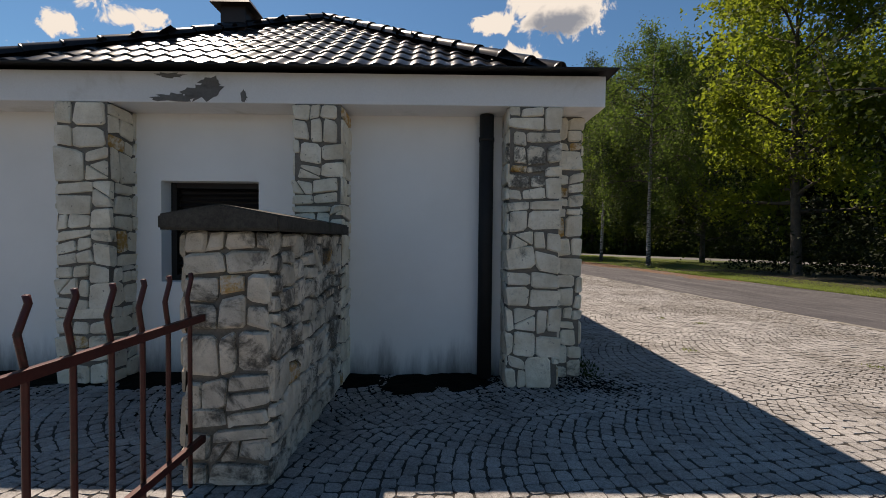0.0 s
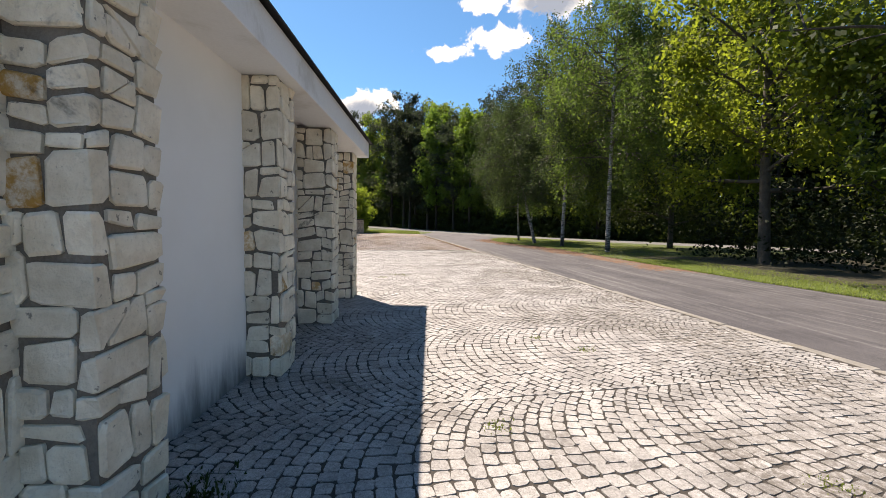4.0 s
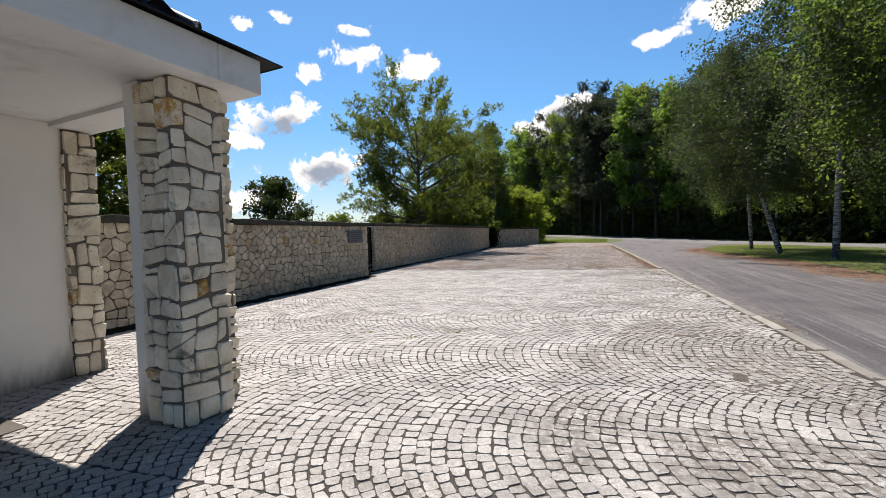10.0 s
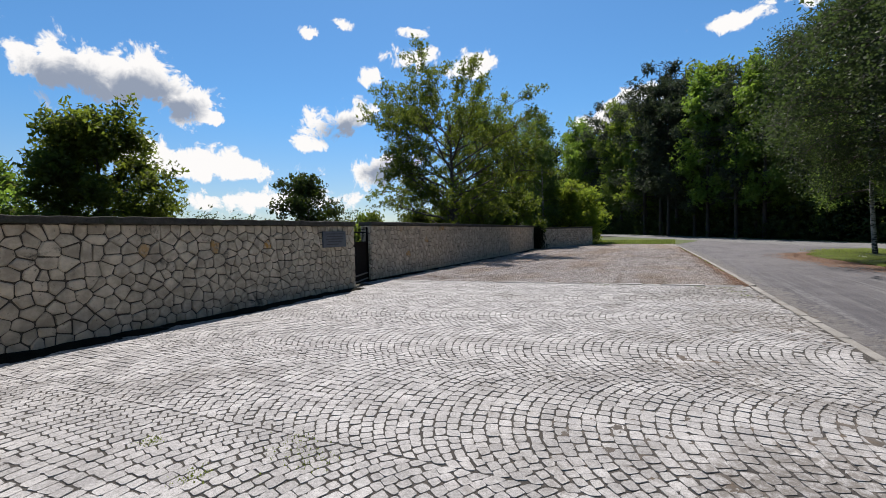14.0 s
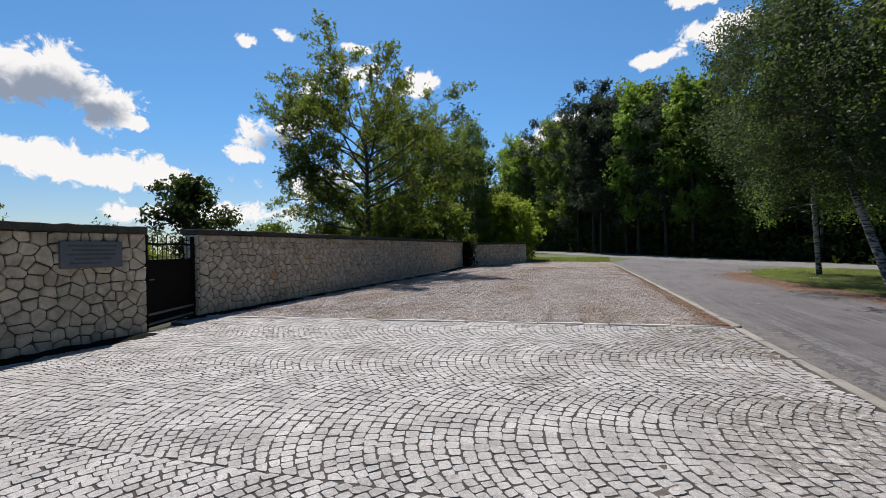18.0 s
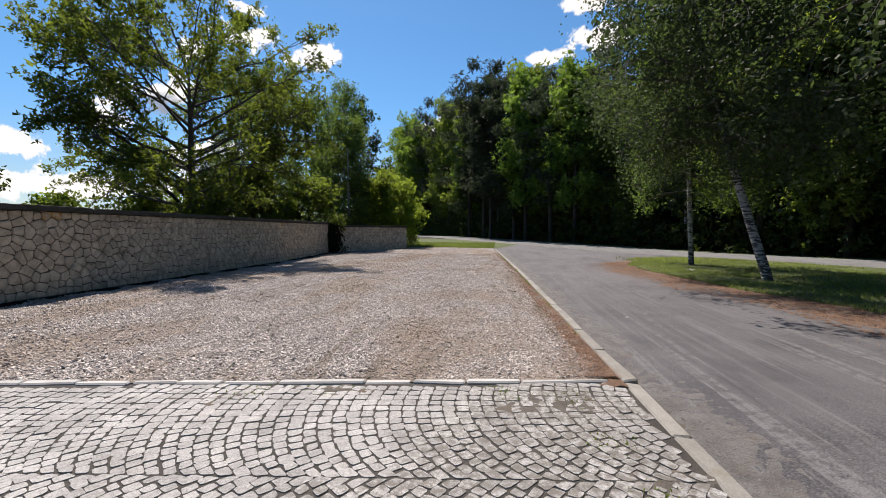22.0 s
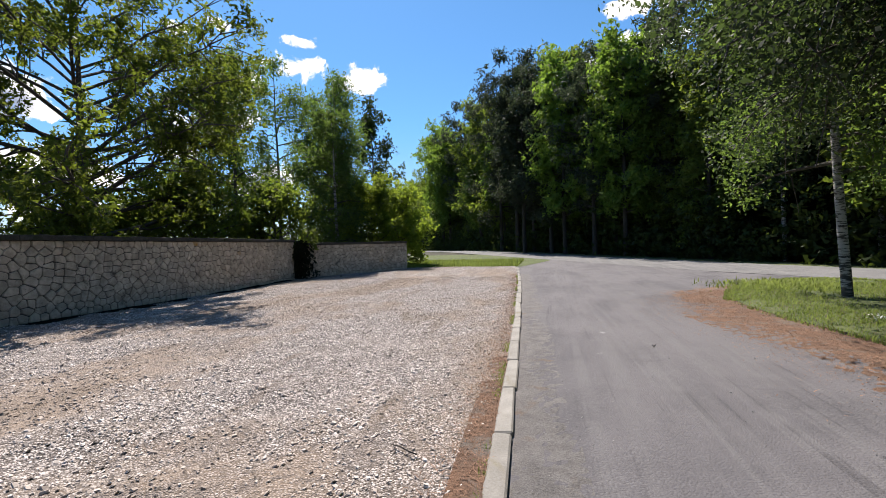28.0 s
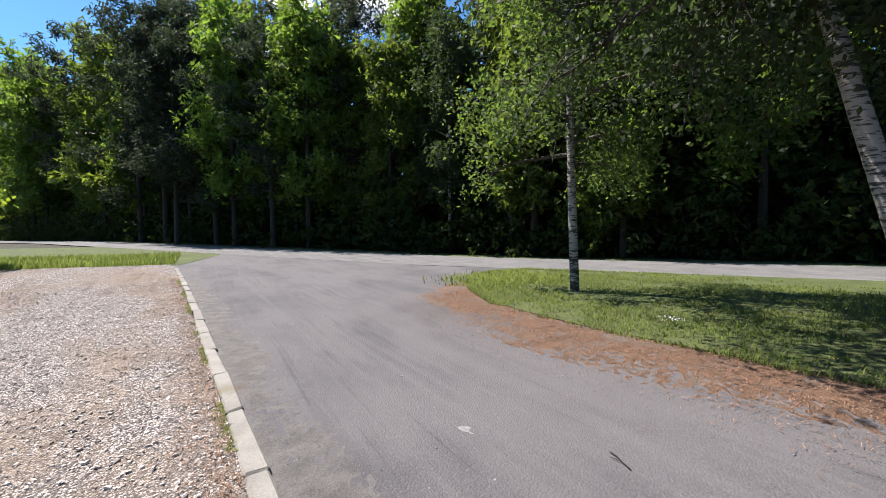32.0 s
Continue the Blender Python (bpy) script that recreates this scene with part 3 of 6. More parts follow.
def clip_poly(poly, n, c):
    """The part of a convex polygon where n.p <= c."""
    out = []
    for i, p in enumerate(poly):
        q = poly[(i + 1) % len(poly)]
        a, b = n[0] * p[0] + n[1] * p[1] - c, n[0] * q[0] + n[1] * q[1] - c
        if a <= 0:
            out.append(p)
        if a * b < 0:
            s = a / (a - b)
            out.append((p[0] + s * (q[0] - p[0]), p[1] + s * (q[1] - p[1])))
    return out


def random_cells(rng, length, height, size, gap, squash=0.72, jx=0.46, jy=0.40):
    """Cells of rubble masonry on a rectangle: convex, with joints between."""
    ny = max(2, round(height / (size * squash)))
    rows = []
    for j in range(ny):
        nx = max(1, round(length / size * rng.uniform(0.65, 1.35)))
        off = rng.uniform(-0.4, 0.4)
        for i in range(nx):
            rows.append(((i + 0.5 + off + rng.uniform(-jx, jx)) * length / nx, (j + 0.5 + rng.uniform(-jy, jy)) * height / ny))
    S = np.array([r for r in rows if 0 < r[0] < length])
    cells = []
    for k, s in enumerate(S):
        d = np.hypot(*(S - s).T)
        poly = [(0, 0), (length, 0), (length, height), (0, height)]
        for q in S[np.argsort(d)[1:22]]:
            n = q - s
            L = np.hypot(*n)
            n = n / L
            poly = clip_poly(poly, n, n @ (s + q) / 2 - gap * rng.uniform(0.35, 0.75))
            if len(poly) < 3:
                break
        if len(poly) >= 3:
            keep = [poly[i] for i in range(len(poly)) if math.dist(poly[i], poly[i - 1]) > 0.012]
            if len(keep) >= 3:
                cells.append((s, keep))
    return cells


def squared_cells(rng, length, height, gap, band=(0.26, 0.50), wide=(0.17, 0.36), tall=(0.11, 0.24)):
    """Cells of roughly squared rubble: bands, columns in a band, one to three stones in a column."""
    def bent(u, z):
        f = min(1.0, z / 0.15, (height - z) / 0.15)
        return u + 0.030 * noise.noise((u * 2.1, z * 4.5, length)), z + 0.065 * noise.noise((u * 4.2, z * 2.0, length + 7)) * f
    cells, z = [], 0.0
    while z < height - 0.01:
        z2 = z + rng.uniform(*band)
        z2 = height if height - z2 < 0.16 else z2
        u = 0.0
        while u < length - 0.01:
            u2 = u + rng.uniform(*wide)
            u2 = length if length - u2 < 0.12 else u2
            a = z
            while a < z2 - 0.01:
                b = a + rng.uniform(*tall)
                b = z2 if z2 - b < 0.07 else b
                cuts = [u, u2]
                if u2 - u > 0.24 and rng.random() < 0.55:
                    cuts = [u, u + (u2 - u) * rng.uniform(0.3, 0.7), u2]
                for p, q in zip(cuts, cuts[1:]):
                    sl = rng.uniform(-0.022, 0.022, 4)
                    g = gap * rng.uniform(0.35, 0.75, 4)
                    quad = [(p + g[0], a + g[1] + max(0, sl[0])), (q - g[2], a + g[1] + max(0, sl[1])), (q - g[2] + min(0, sl[2]), b - g[3] + min(0, sl[1])), (p + g[0] + max(0, sl[2]), b - g[3] + min(0, sl[3]))]
                    quad = [bent(*c) for c in quad]
                    quad = [(min(length - 0.004, max(0.004, c[0])), min(height, max(0.0, c[1]))) for c in quad]
                    bits = [quad]
                    if q - p > 0.17 and b - a > 0.12 and rng.random() < 0.10:      # broken across at a slant
                        mid, t_ = np.mean(quad, 0), rng.uniform(0.4, 1.0) * rng.choice([-1, 1])
                        nrm = np.array([math.sin(t_), math.cos(t_)])
                        bits = [clip_poly(quad, nrm, nrm @ mid - gap * 0.5), clip_poly(quad, -nrm, -nrm @ mid - gap * 0.5)]
                    for bit in bits:
                        if len(bit) > 2:
                            cells.append((np.mean(bit, 0), bit))
                a = b
            u = u2
        z = z2
    return cells


def cell_stone(rng, s, poly, proud, bevel=0.012):
    """Verts and faces of one rubble stone; x along, z up, y out (towards -y)."""
    P = np.array(poly) - s
    r = np.linalg.norm(P, axis=1)[:, None] + 1e-6
    n = len(P)
    p1, p2 = proud * rng.uniform(0.5, 0.8), proud * rng.uniform(0.85, 1.25)
    P = P + rng.normal(0, 0.004, P.shape)
    inner = P * np.maximum(0.5, (r - bevel * rng.uniform(0.8, 2.0)) / r)
    tilt = rng.normal(0, 0.05, 2)
    V = [(x, 0.0, z) for x, z in P] + [(x, -p1, z) for x, z in P] + [(x, -p2 - tilt @ (x, z) - rng.uniform(0, 0.005), z) for x, z in inner]
    F = []
    for k in range(2):
        for i in range(n):
            j = (i + 1) % n
            F.append((k * n + i, k * n + j, (k + 1) * n + j, (k + 1) * n + i))
    F.append(tuple(range(2 * n, 3 * n)))
    return V, F


def rubble_face(parent, m, length, height, size, gap, proud, seed, singles=300, first=0.0, mat=None, squared=False):
    """Clads a face with rubble stones under parent; m: x along, z up, -y out. Up to `singles` stones, from `first` metres on, are objects."""
    rng = np.random.default_rng(seed)
    rest_v, rest_f, count = [], [], 0
    cells = squared_cells(rng, length, height, gap * 0.5, (0.20, 0.36), (size * 0.7, size * 1.6), (0.09, 0.2)) if squared else random_cells(rng, length, height, size, gap * 0.9, 0.66, 0.40, 0.22)
    for s, poly in cells:
        cut = []
        for i, p in enumerate(poly):      # corners worn off
            a, b = poly[i - 1], poly[(i + 1) % len(poly)]
            f, g = rng.uniform(0.03, 0.2, 2)
            cut += [(p[0] + (a[0] - p[0]) * f, p[1] + (a[1] - p[1]) * f), (p[0] + (b[0] - p[0]) * g, p[1] + (b[1] - p[1]) * g)]
        poly = cut
        V, F = cell_stone(rng, s, poly, proud)
        if count < singles and s[0] >= first:
            me = pydata("stone", V, F, mat or WALL_STONE)
            child("stone", me, parent, m @ Matrix.Translation((s[0], 0, s[1])))
            count += 1
        else:
            b = len(rest_v)
            rest_v += [(x + s[0], y, z + s[1]) for x, y, z in V]
            rest_f += [tuple(i + b for i in f) for f in F]
    if rest_v:
        child("stonework", pydata("stonework", rest_v, rest_f, STONE_JOINED), parent, m, kind="stuff")


# ---- plan ----
def h(x, y):
    """The lie of the land: level, rising a little far ahead."""
    t = max(0.0, y - 40 - 0.5 * x)
    return min(0.016 * t, 0.7)


def along(pts, y):
    return float(np.interp(y, [p[1] for p in pts], [p[0] for p in pts]))


KERB_LINE = [(8.9, -20), (7.9, 0), (6.66, 24.5), (6.12, 35), (5.62, 43), (5.05, 50.0), (4.75, 51.2)]
VERGE_LINE = [(14.6, -20), (13.0, 0), (12.6, 7), (12.2, 12), (12.15, 18), (12.0, 24), (11.9, 28.5), (11.2, 31), (10.95, 33.5), (10.65, 36), (10.7, 38), (11.4, 39.8), (12.1, 41.0), (13.0, 42.1), (14.6, 43.2)]


def kerb_x(y):
    return along(KERB_LINE, y)


def verge_x(y):
    return along(VERGE_LINE, y)


def road_near(y):
    return 18.2 - 0.6 * (y - 39.2)


def road_far(y):
    return road_near(y) + 5.9


def strip_y(x):
    return 23.42 + 0.140 * x


# moss and soil, coloured near black to hold the shade at wall feet
MOSS_SHADE = surface("moss_and_shade", (0.006, 0.006, 0.0045), (0.016, 0.015, 0.011), 0.98, 4, 60, 0.9, 0.03, spec=0.04)
DIRT = surface("grey_dirt", (0.048, 0.041, 0.034), (0.115, 0.098, 0.082), 0.95, 3, 80, 0.7, 0.015, stain=(0.0888, 0.0629, 0.0407), stain_scale=3)
WALL_A = ((-2.62, 8.6), (-3.115, 21.24))       # near cemetery wall, its face towards the yard
WALL_B = ((-3.80, 22.88), (-4.85, 44.6))
WALL_C = ((-4.75, 45.0), (-1.42, 50.8))


def wall_x(y):
    if y < 22.1:
        return -2.62 - 0.0392 * (y - 8.6)
    if y < 44.8:
        return -3.80 - 0.0483 * (y - 22.88)
    return -4.75 + 0.574 * (y - 45.0)


HOLLOWS = [(2.35, 25.06, 0.5, 0.28), (4.4, 27.1, 0.6, 0.3), (4.4, 28.8, 0.5, 0.3), (3.8, 24.6, 0.5, 0.22), (2.3, 32.2, 0.9, 0.4), (1.9, 33.6, 0.9, 0.4), (4.15, 30.5, 0.6, 0.3), (3.6, 29.4, 0.7, 0.3), (1.85, 35.0, 0.8, 0.4), (4.1, 34.2, 0.8, 0.3), (3.75, 32.5, 0.7, 0.3), (5.2, 40.0, 0.7, 0.5), (0.2, 29.0, 0.8, 0.35)]


def ruts(x, y):
    """Uneven lie of the gravel: broad swells, wheel ruts, scuffed hollows."""
    dent = 0.0
    for hx, hy, rx, ry in HOLLOWS:
        d = ((x - hx) / rx) ** 2 + ((y - hy) / ry) ** 2
        if d < 6:
            dent -= 0.032 * math.exp(-d) * (1 + 0.8 * noise.noise((x * 3, y * 3, 12.0)))
            dent += 0.022 * math.exp(-4 * (math.sqrt(d) - 1.35) ** 2)
    edge = min(1.0, max(0.0, (y - strip_y(x)) / 1.2), max(0.0, (kerb_x(y) - x) / 0.8))
    return edge * (0.024 * noise.noise((x * 0.5, y * 0.5, 3.0)) + 0.036 * noise.noise((x * 1.2, y * 1.3, 5.0)) + 0.010 * noise.noise((x * 4.5, y * 2.6, 8.0)) + dent)


def sheet(name, ys, left, right, dz, mat, across=6, label="", category="", wave=0.0):
    """A ground sheet between two edges given as functions of y."""
    V = []
    for y in ys:
        a, b = left(y), right(y)
        for i in range(across + 1):
            x = a + (b - a) * i / across
            V.append((x, y, h(x, y) + dz + (ruts(x, y) if wave else 0.0)))
    k = across + 1
    F = [(j * k + i, j * k + i + 1, (j + 1) * k + i + 1, (j + 1) * k + i) for j in range(len(ys) - 1) for i in range(across)]
    ob = new(name, pydata(name, V, F, mat, True))
    return tagged(ob, label, category, kind="structure")


def steps(a, b, n):
    return [a + (b - a) * i / n for i in range(n + 1)]


# the ground, one sheet to the horizon
gx = [-900, -300, -120, -60, *range(-40, 61, 4), 90, 200, 900]
gy = [-900, -300, -100, -40, *range(-24, 101, 4), 160, 300, 900]
V = [(x, y, h(x, y) - 0.07) for y in gy for x in gx]
k = len(gx)
F = [(j * k + i, j * k + i + 1, (j + 1) * k + i + 1, (j + 1) * k + i) for j in range(len(gy) - 1) for i in range(k - 1)]
tagged(new("ground", pydata("ground", V, F, SOIL, True)), "dark soil with sparse grass under the trees", "ground", kind="structure")
sheet("pavement_bed", steps(-14, 24.3, 90), lambda y: -10.0 if y < 8 else max(wall_x(y) - 0.05, (y - 23.41) / 0.14), kerb_x, 0.0005, BED, 4, "grey sand joints of the sett pavement", "pavement")
sheet("gravel_yard", steps(22.85, 25.0, 22)[:-1] + steps(25.0, 38.0, 110)[:-1] + steps(38.0, 51.6, 60), lambda y: max(wall_x(y) - 0.1, -9), lambda y: min(kerb_x(y), (y - 23.42) / 0.14 if y < 24.9 else 99), 0.010, GRAVEL_BED, 80, "pale crushed gravel of the parking yard", "gravel", wave=0.02)
sheet("lane", steps(-30, 41, 70), lambda y: kerb_x(y) + 0.05, lambda y: verge_x(y) + 0.25, -0.012, ASPHALT, 4, "worn grey asphalt lane with pale dusty tracks", "lane")
sheet("lane_mouth", steps(41, 58.5, 18), lambda y: kerb_x(y) + 0.05 if y < 51.2 else 4.8 + (y - 51.2) * 0.3, lambda y: road_near(y) + 0.3, -0.012, ASPHALT, 5, "worn asphalt where the lane meets the road", "lane")
sheet("road", steps(-60, 170, 60), road_near, road_far, -0.005, ROAD, 4, "pale grey asphalt road along the wood", "road")
sheet("verge", steps(-30, 43.2, 60), verge_x, lambda y: road_near(y) - 0.02, 0.012, LAWN, 8, "grass verge between lane and road", "verge")
sheet("verge_corner", steps(51.4, 70, 14), lambda y: -16.0 if y > 52.5 else -1.3, lambda y: min(5.2 + (y - 51.4) * 0.28, road_near(y) - 0.05), -0.004, LAWN, 8, "grass corner beyond the gravel", "grass")
# dark sheet over the grass, painting in the shade of the verge trees
sheet("verge_soil", steps(-30, 20.5, 40), lambda y: verge_x(y) + 1.3 + 0.5 * math.sin(y * 1.7) * math.sin(y * 0.6), lambda y: road_near(y) - 1.2, 0.024, SOIL, 8, "dark soil sheet put in for the shade under the verge trees", "soil")
sheet("far_grass", steps(-60, 170, 40), lambda y: road_far(y) + 0.02, lambda y: road_far(y) + 2.4, -0.03, LAWN, 3, "narrow grass edge in front of the wood", "grass")


# ---- the gatehouse: white rendered, stone piers, open porch at its far end ----
HOUSE = pose(1.80, 3.86, 0, 0, 0, -3.8)      # local x along the front (to the yard: 0), local y along the side
house = tagged(new("gatehouse"), "low white gatehouse with rubble stone piers and black hip roof", "building")
house.matrix_world = HOUSE
WEST, NORTH, EAVE, TOP = -7.1, 7.03, 2.675, 2.965

bm = bmesh.new()
wx0, wx1, wz0, wz1 = -4.42, -3.42, 0.95, 1.99      # the dark window in the front wall
F0, F1 = 0.36, 0.66
block(bm, WEST + 0.35, wx0, F0, F1, -0.1, EAVE)
block(bm, wx1, -0.46, F0, F1, -0.1, EAVE)
block(bm, wx0, wx1, F0, F1, wz1, EAVE)
block(bm, wx0, wx1, F0, F1, -0.1, wz0)
part("front_wall", bm, PLASTER, house, "white rendered wall, damp and dark at its foot")
box_part("side_wall", (-0.72, -0.42, 0.664, 2.60, -0.1, EAVE), PLASTER, house)
box_part("porch_end_wall", (-2.90, -0.724, 2.32, 2.60, -0.1, EAVE + 0.043), PLASTER, house)
box_part("porch_back_wall", (-2.93, -2.65, 2.604, 6.72, -0.1, EAVE + 0.043), PLASTER, house)
box_part("back_wall", (WEST + 0.354, -2.934, 6.42, 6.72, -0.1, EAVE), PLASTER, house)
box_part("west_wall", (WEST + 0.35, WEST + 0.65, 0.664, 6.416, -0.1, EAVE), PLASTER, house)
box_part("porch_ceiling", (-2.93, -0.20, 2.0, NORTH - 0.2, EAVE + 0.045, EAVE + 0.16), FASCIA, house, label="white flat porch ceiling")
# fascia beams round the eaves
box_part("fascia", (WEST, 0.0, 0.0, 0.40, EAVE, TOP), FASCIA, house, 0.012, "white fascia with peeling paint")
box_part("fascia", (-0.44, 0.0, 0.402, NORTH - 0.402, EAVE, TOP), FASCIA, house, 0.012)
box_part("fascia", (WEST, 0.0, NORTH - 0.40, NORTH, EAVE, TOP), FASCIA, house, 0.012)
box_part("fascia", (WEST, WEST + 0.40, 0.402, NORTH - 0.402, EAVE, TOP), FASCIA, house, 0.012)

# paint peeled off the front fascia
prng = np.random.default_rng(4)
for cx, cz, rx, rz in ((-3.78, 2.77, 0.17, 0.075), (-4.05, 2.72, 0.20, 0.04), (-3.72, 2.86, 0.10, 0.05), (-4.10, 2.925, 0.14, 0.02), (-3.40, 2.74, 0.03, 0.05)):
    n = 22
    a = np.arange(n) * 2 * np.pi / n
    rr = 1 + prng.normal(0, 0.22, n)
    Vp = [(cx + rx * r * math.cos(t), -0.0045, min(TOP - 0.006, max(EAVE + 0.006, cz + rz * r * math.sin(t)))) for r, t in zip(rr, a)]
    Vp += [(x, -0.001, z) for x, _, z in Vp]
    child("peeled_paint", pydata("peeled_paint", Vp, [tuple(range(n))] + [(i, (i + 1) % n, n + (i + 1) % n, n + i) for i in range(n)], PEELED), house, None, "grey patch where paint has peeled")

# window, its louvred dark leaf set back in the wall
win = child("window", None, house, Matrix.Translation((0, 0, 0)), "dark brown window with a closed louvred leaf")
fr = bmesh.new()
for a, b, c, d in ((wx0, wx0 + 0.06, wz0, wz1), (wx1 - 0.06, wx1, wz0, wz1), (wx0 + 0.06, wx1 - 0.06, wz0, wz0 + 0.06), (wx0 + 0.06, wx1 - 0.06, wz1 - 0.06, wz1)):
    block(fr, a + 0.002, b - 0.002, F0 + 0.16, F0 + 0.22, c + 0.002, d - 0.002)
part("window_frame", fr, SHUTTER, win)
for i in range(18):
    z = wz0 + 0.08 + i * 0.052
    sl = block(bmesh.new(), wx0 + 0.062, wx1 - 0.062, -0.02, 0.02, -0.004, 0.004)
    bmesh.ops.rotate(sl, verts=sl.verts, cent=(0, 0, 0), matrix=Matrix.Rotation(radians(50), 3, "X"))
    bmesh.ops.translate(sl, verts=sl.verts, vec=(0, F0 + 0.20, z))
    part("slat", sl, SHUTTER, win)
box_part("backing", (wx0 + 0.062, wx1 - 0.062, F0 + 0.225, F0 + 0.24, wz0 + 0.06, wz1 - 0.06), SHUTTER, win)

# rainwater pipe
rod("downpipe", [(-1.09, 0.27, 0.02), (-1.09, 0.27, 1.4), (-1.09, 0.27, EAVE - 0.01)], 0.072, BLACK_METAL, house, 14, "black rainwater downpipe")
rod("pipe_collar", [(-1.09, 0.27, 2.40), (-1.09, 0.27, 2.44)], 0.078, BLACK_METAL, house, 14)


def pier(u0, u1, v0, v1, seed, top=EAVE, size=0.25, label=""):
    """A pier of rounded rubble stones on a mortar core; stones go round the corners."""
    rng = np.random.default_rng(seed)
    core_ob = box_part("pier", (u0 + 0.004, u1 - 0.004, v0 + 0.004, v1 - 0.004, -0.1, top - 0.002), MORTAR, house, 0, label or "pier of whitish rubble stone")
    w, d = u1 - u0, v1 - v0
    marks = [0.0, d, d + w, 2 * d + w, 2 * d + 2 * w]
    corner = [Vector((u0, v1, 0)), Vector((u0, v0, 0)), Vector((u1, v0, 0)), Vector((u1, v1, 0)), Vector((u0, v1, 0))]
    run = [Vector((0, -1, 0)), Vector((1, 0, 0)), Vector((0, 1, 0)), Vector((-1, 0, 0))]
    out = [Vector((-1, 0, 0)), Vector((0, -1, 0)), Vector((1, 0, 0)), Vector((0, 1, 0))]

    def wrap(u, z, o):
        for k in (1, 2, 3):
            if abs(u - marks[k]) < 1e-5:
                p = corner[k] + (out[k - 1] + out[k]) * o
                return Vector((p.x, p.y, z))
        k = max(i for i in range(4) if u >= marks[i] - 1e-6 or i == 0)
        p = corner[k] + run[k] * (u - marks[k]) + out[k] * o
        return Vector((p.x, p.y, z))

    for s, poly in squared_cells(rng, marks[4], top, 0.0085, wide=(size * 0.75, size * 1.6), tall=(size * 0.45, size * 0.98)):
        for c in marks[1:4]:      # no slivers round a corner
            us = [p[0] for p in poly]
            if min(us) < c < max(us):
                if c - min(us) < 0.05:
                    poly = clip_poly(poly, (-1, 0), -c)
                elif max(us) - c < 0.05:
                    poly = clip_poly(poly, (1, 0), c)
        cut = []
        for i, p in enumerate(poly):      # corners knocked off
            a, b = poly[i - 1], poly[(i + 1) % len(poly)]
            f, g = rng.uniform(0.04, 0.19), rng.uniform(0.04, 0.19)
            cut += [(p[0] + (a[0] - p[0]) * f, p[1] + (a[1] - p[1]) * f), (p[0] + (b[0] - p[0]) * g, p[1] + (b[1] - p[1]) * g)]
        pts, cross = [], []
        for i, p in enumerate(cut):
            q = cut[(i + 1) % len(cut)]
            pts.append(p)
            for c in marks[1:4]:
                if (p[0] - c) * (q[0] - c) < -1e-9:
                    cross.append((len(pts), c))
                    pts.append((c, p[1] + (q[1] - p[1]) * (c - p[0]) / (q[0] - p[0])))
        if len(pts) < 4 or len(cross) not in (0, 2):
            continue
        n = len(pts)
        cu, cz = sum(p[0] for p in pts) / n, sum(p[1] for p in pts) / n
        proud = rng.uniform(0.012, 0.024)
        rings = []
        for shrink, o in ((0.0, -0.012), (0.0, proud * 0.55), (rng.uniform(0.010, 0.018), proud)):
            ring = []
            for i, p in enumerate(pts):
                r = math.dist(p, (cu, cz)) + 1e-6
                f = max(0.4, (r - shrink) / r)
                u, z = cu + (p[0] - cu) * f, cz + (p[1] - cz) * f
                for k, c in cross:
                    if k == i:
                        u = c
                    elif (p[0] - c) * (u - c) <= 0 or abs(u - c) < 0.003:
                        u = c + math.copysign(0.003, p[0] - c)
                ring.append(wrap(u, min(top - 0.002, z), o + (rng.normal(0, 0.0025) if o > 0 else 0)))
            rings.append(ring)
        V = [v for r in rings for v in r]
        F = [(k * n + i, k * n + (i + 1) % n, (k + 1) * n + (i + 1) % n, (k + 1) * n + i) for k in range(2) for i in range(n)]
        face = [2 * n + i for i in range(n)]
        if cross:
            i, j = cross[0][0], cross[1][0]
            F += [tuple(face[i:j + 1]), tuple(face[j:] + face[:i + 1])]
        else:
            F.append(tuple(face))
        mid = sum(V, Vector((0, 0, 0))) / len(V)
        black = seed == 11 and 1.86 < mid.z < 2.3 and mid.x < u0 + 0.30 and mid.y < v0 + 0.1
        child("stone", pydata("stone", [v - mid for v in V], F, SOOTY if black else STONE), core_ob, Matrix.Translation(mid))
    return core_ob


pier(-0.90, -0.42, 0.004, 0.40, 11, size=0.27)
pier(-0.415, -0.11, 0.32, 0.74, 12, size=0.24)
pier(-0.56, -0.13, 2.40, 2.82, 13, size=0.27)
pier(-0.58, -0.13, 4.40, 4.81, 14)
pier(-0.62, -0.20, 6.36, 6.765, 15, size=0.22)
pier(-0.90, -0.45, 6.77, 7.02, 20, size=0.22)
pier(-2.93, -2.49, 0.004, 0.40, 16)
pier(-5.16, -4.68, 0.004, 0.40, 17)
pier(-7.05, -6.60, 0.004, 0.40, 18)
pier(-2.95, -2.60, 6.724, 7.0, 19, top=EAVE - 0.02)
box_part("plaster_post", (-0.82, -0.584, 4.44, 4.77, -0.1, EAVE + 0.04), PLASTER, house)
box_part("plaster_post", (-0.82, -0.624, 6.38, 6.70, -0.1, EAVE + 0.04), PLASTER, house)

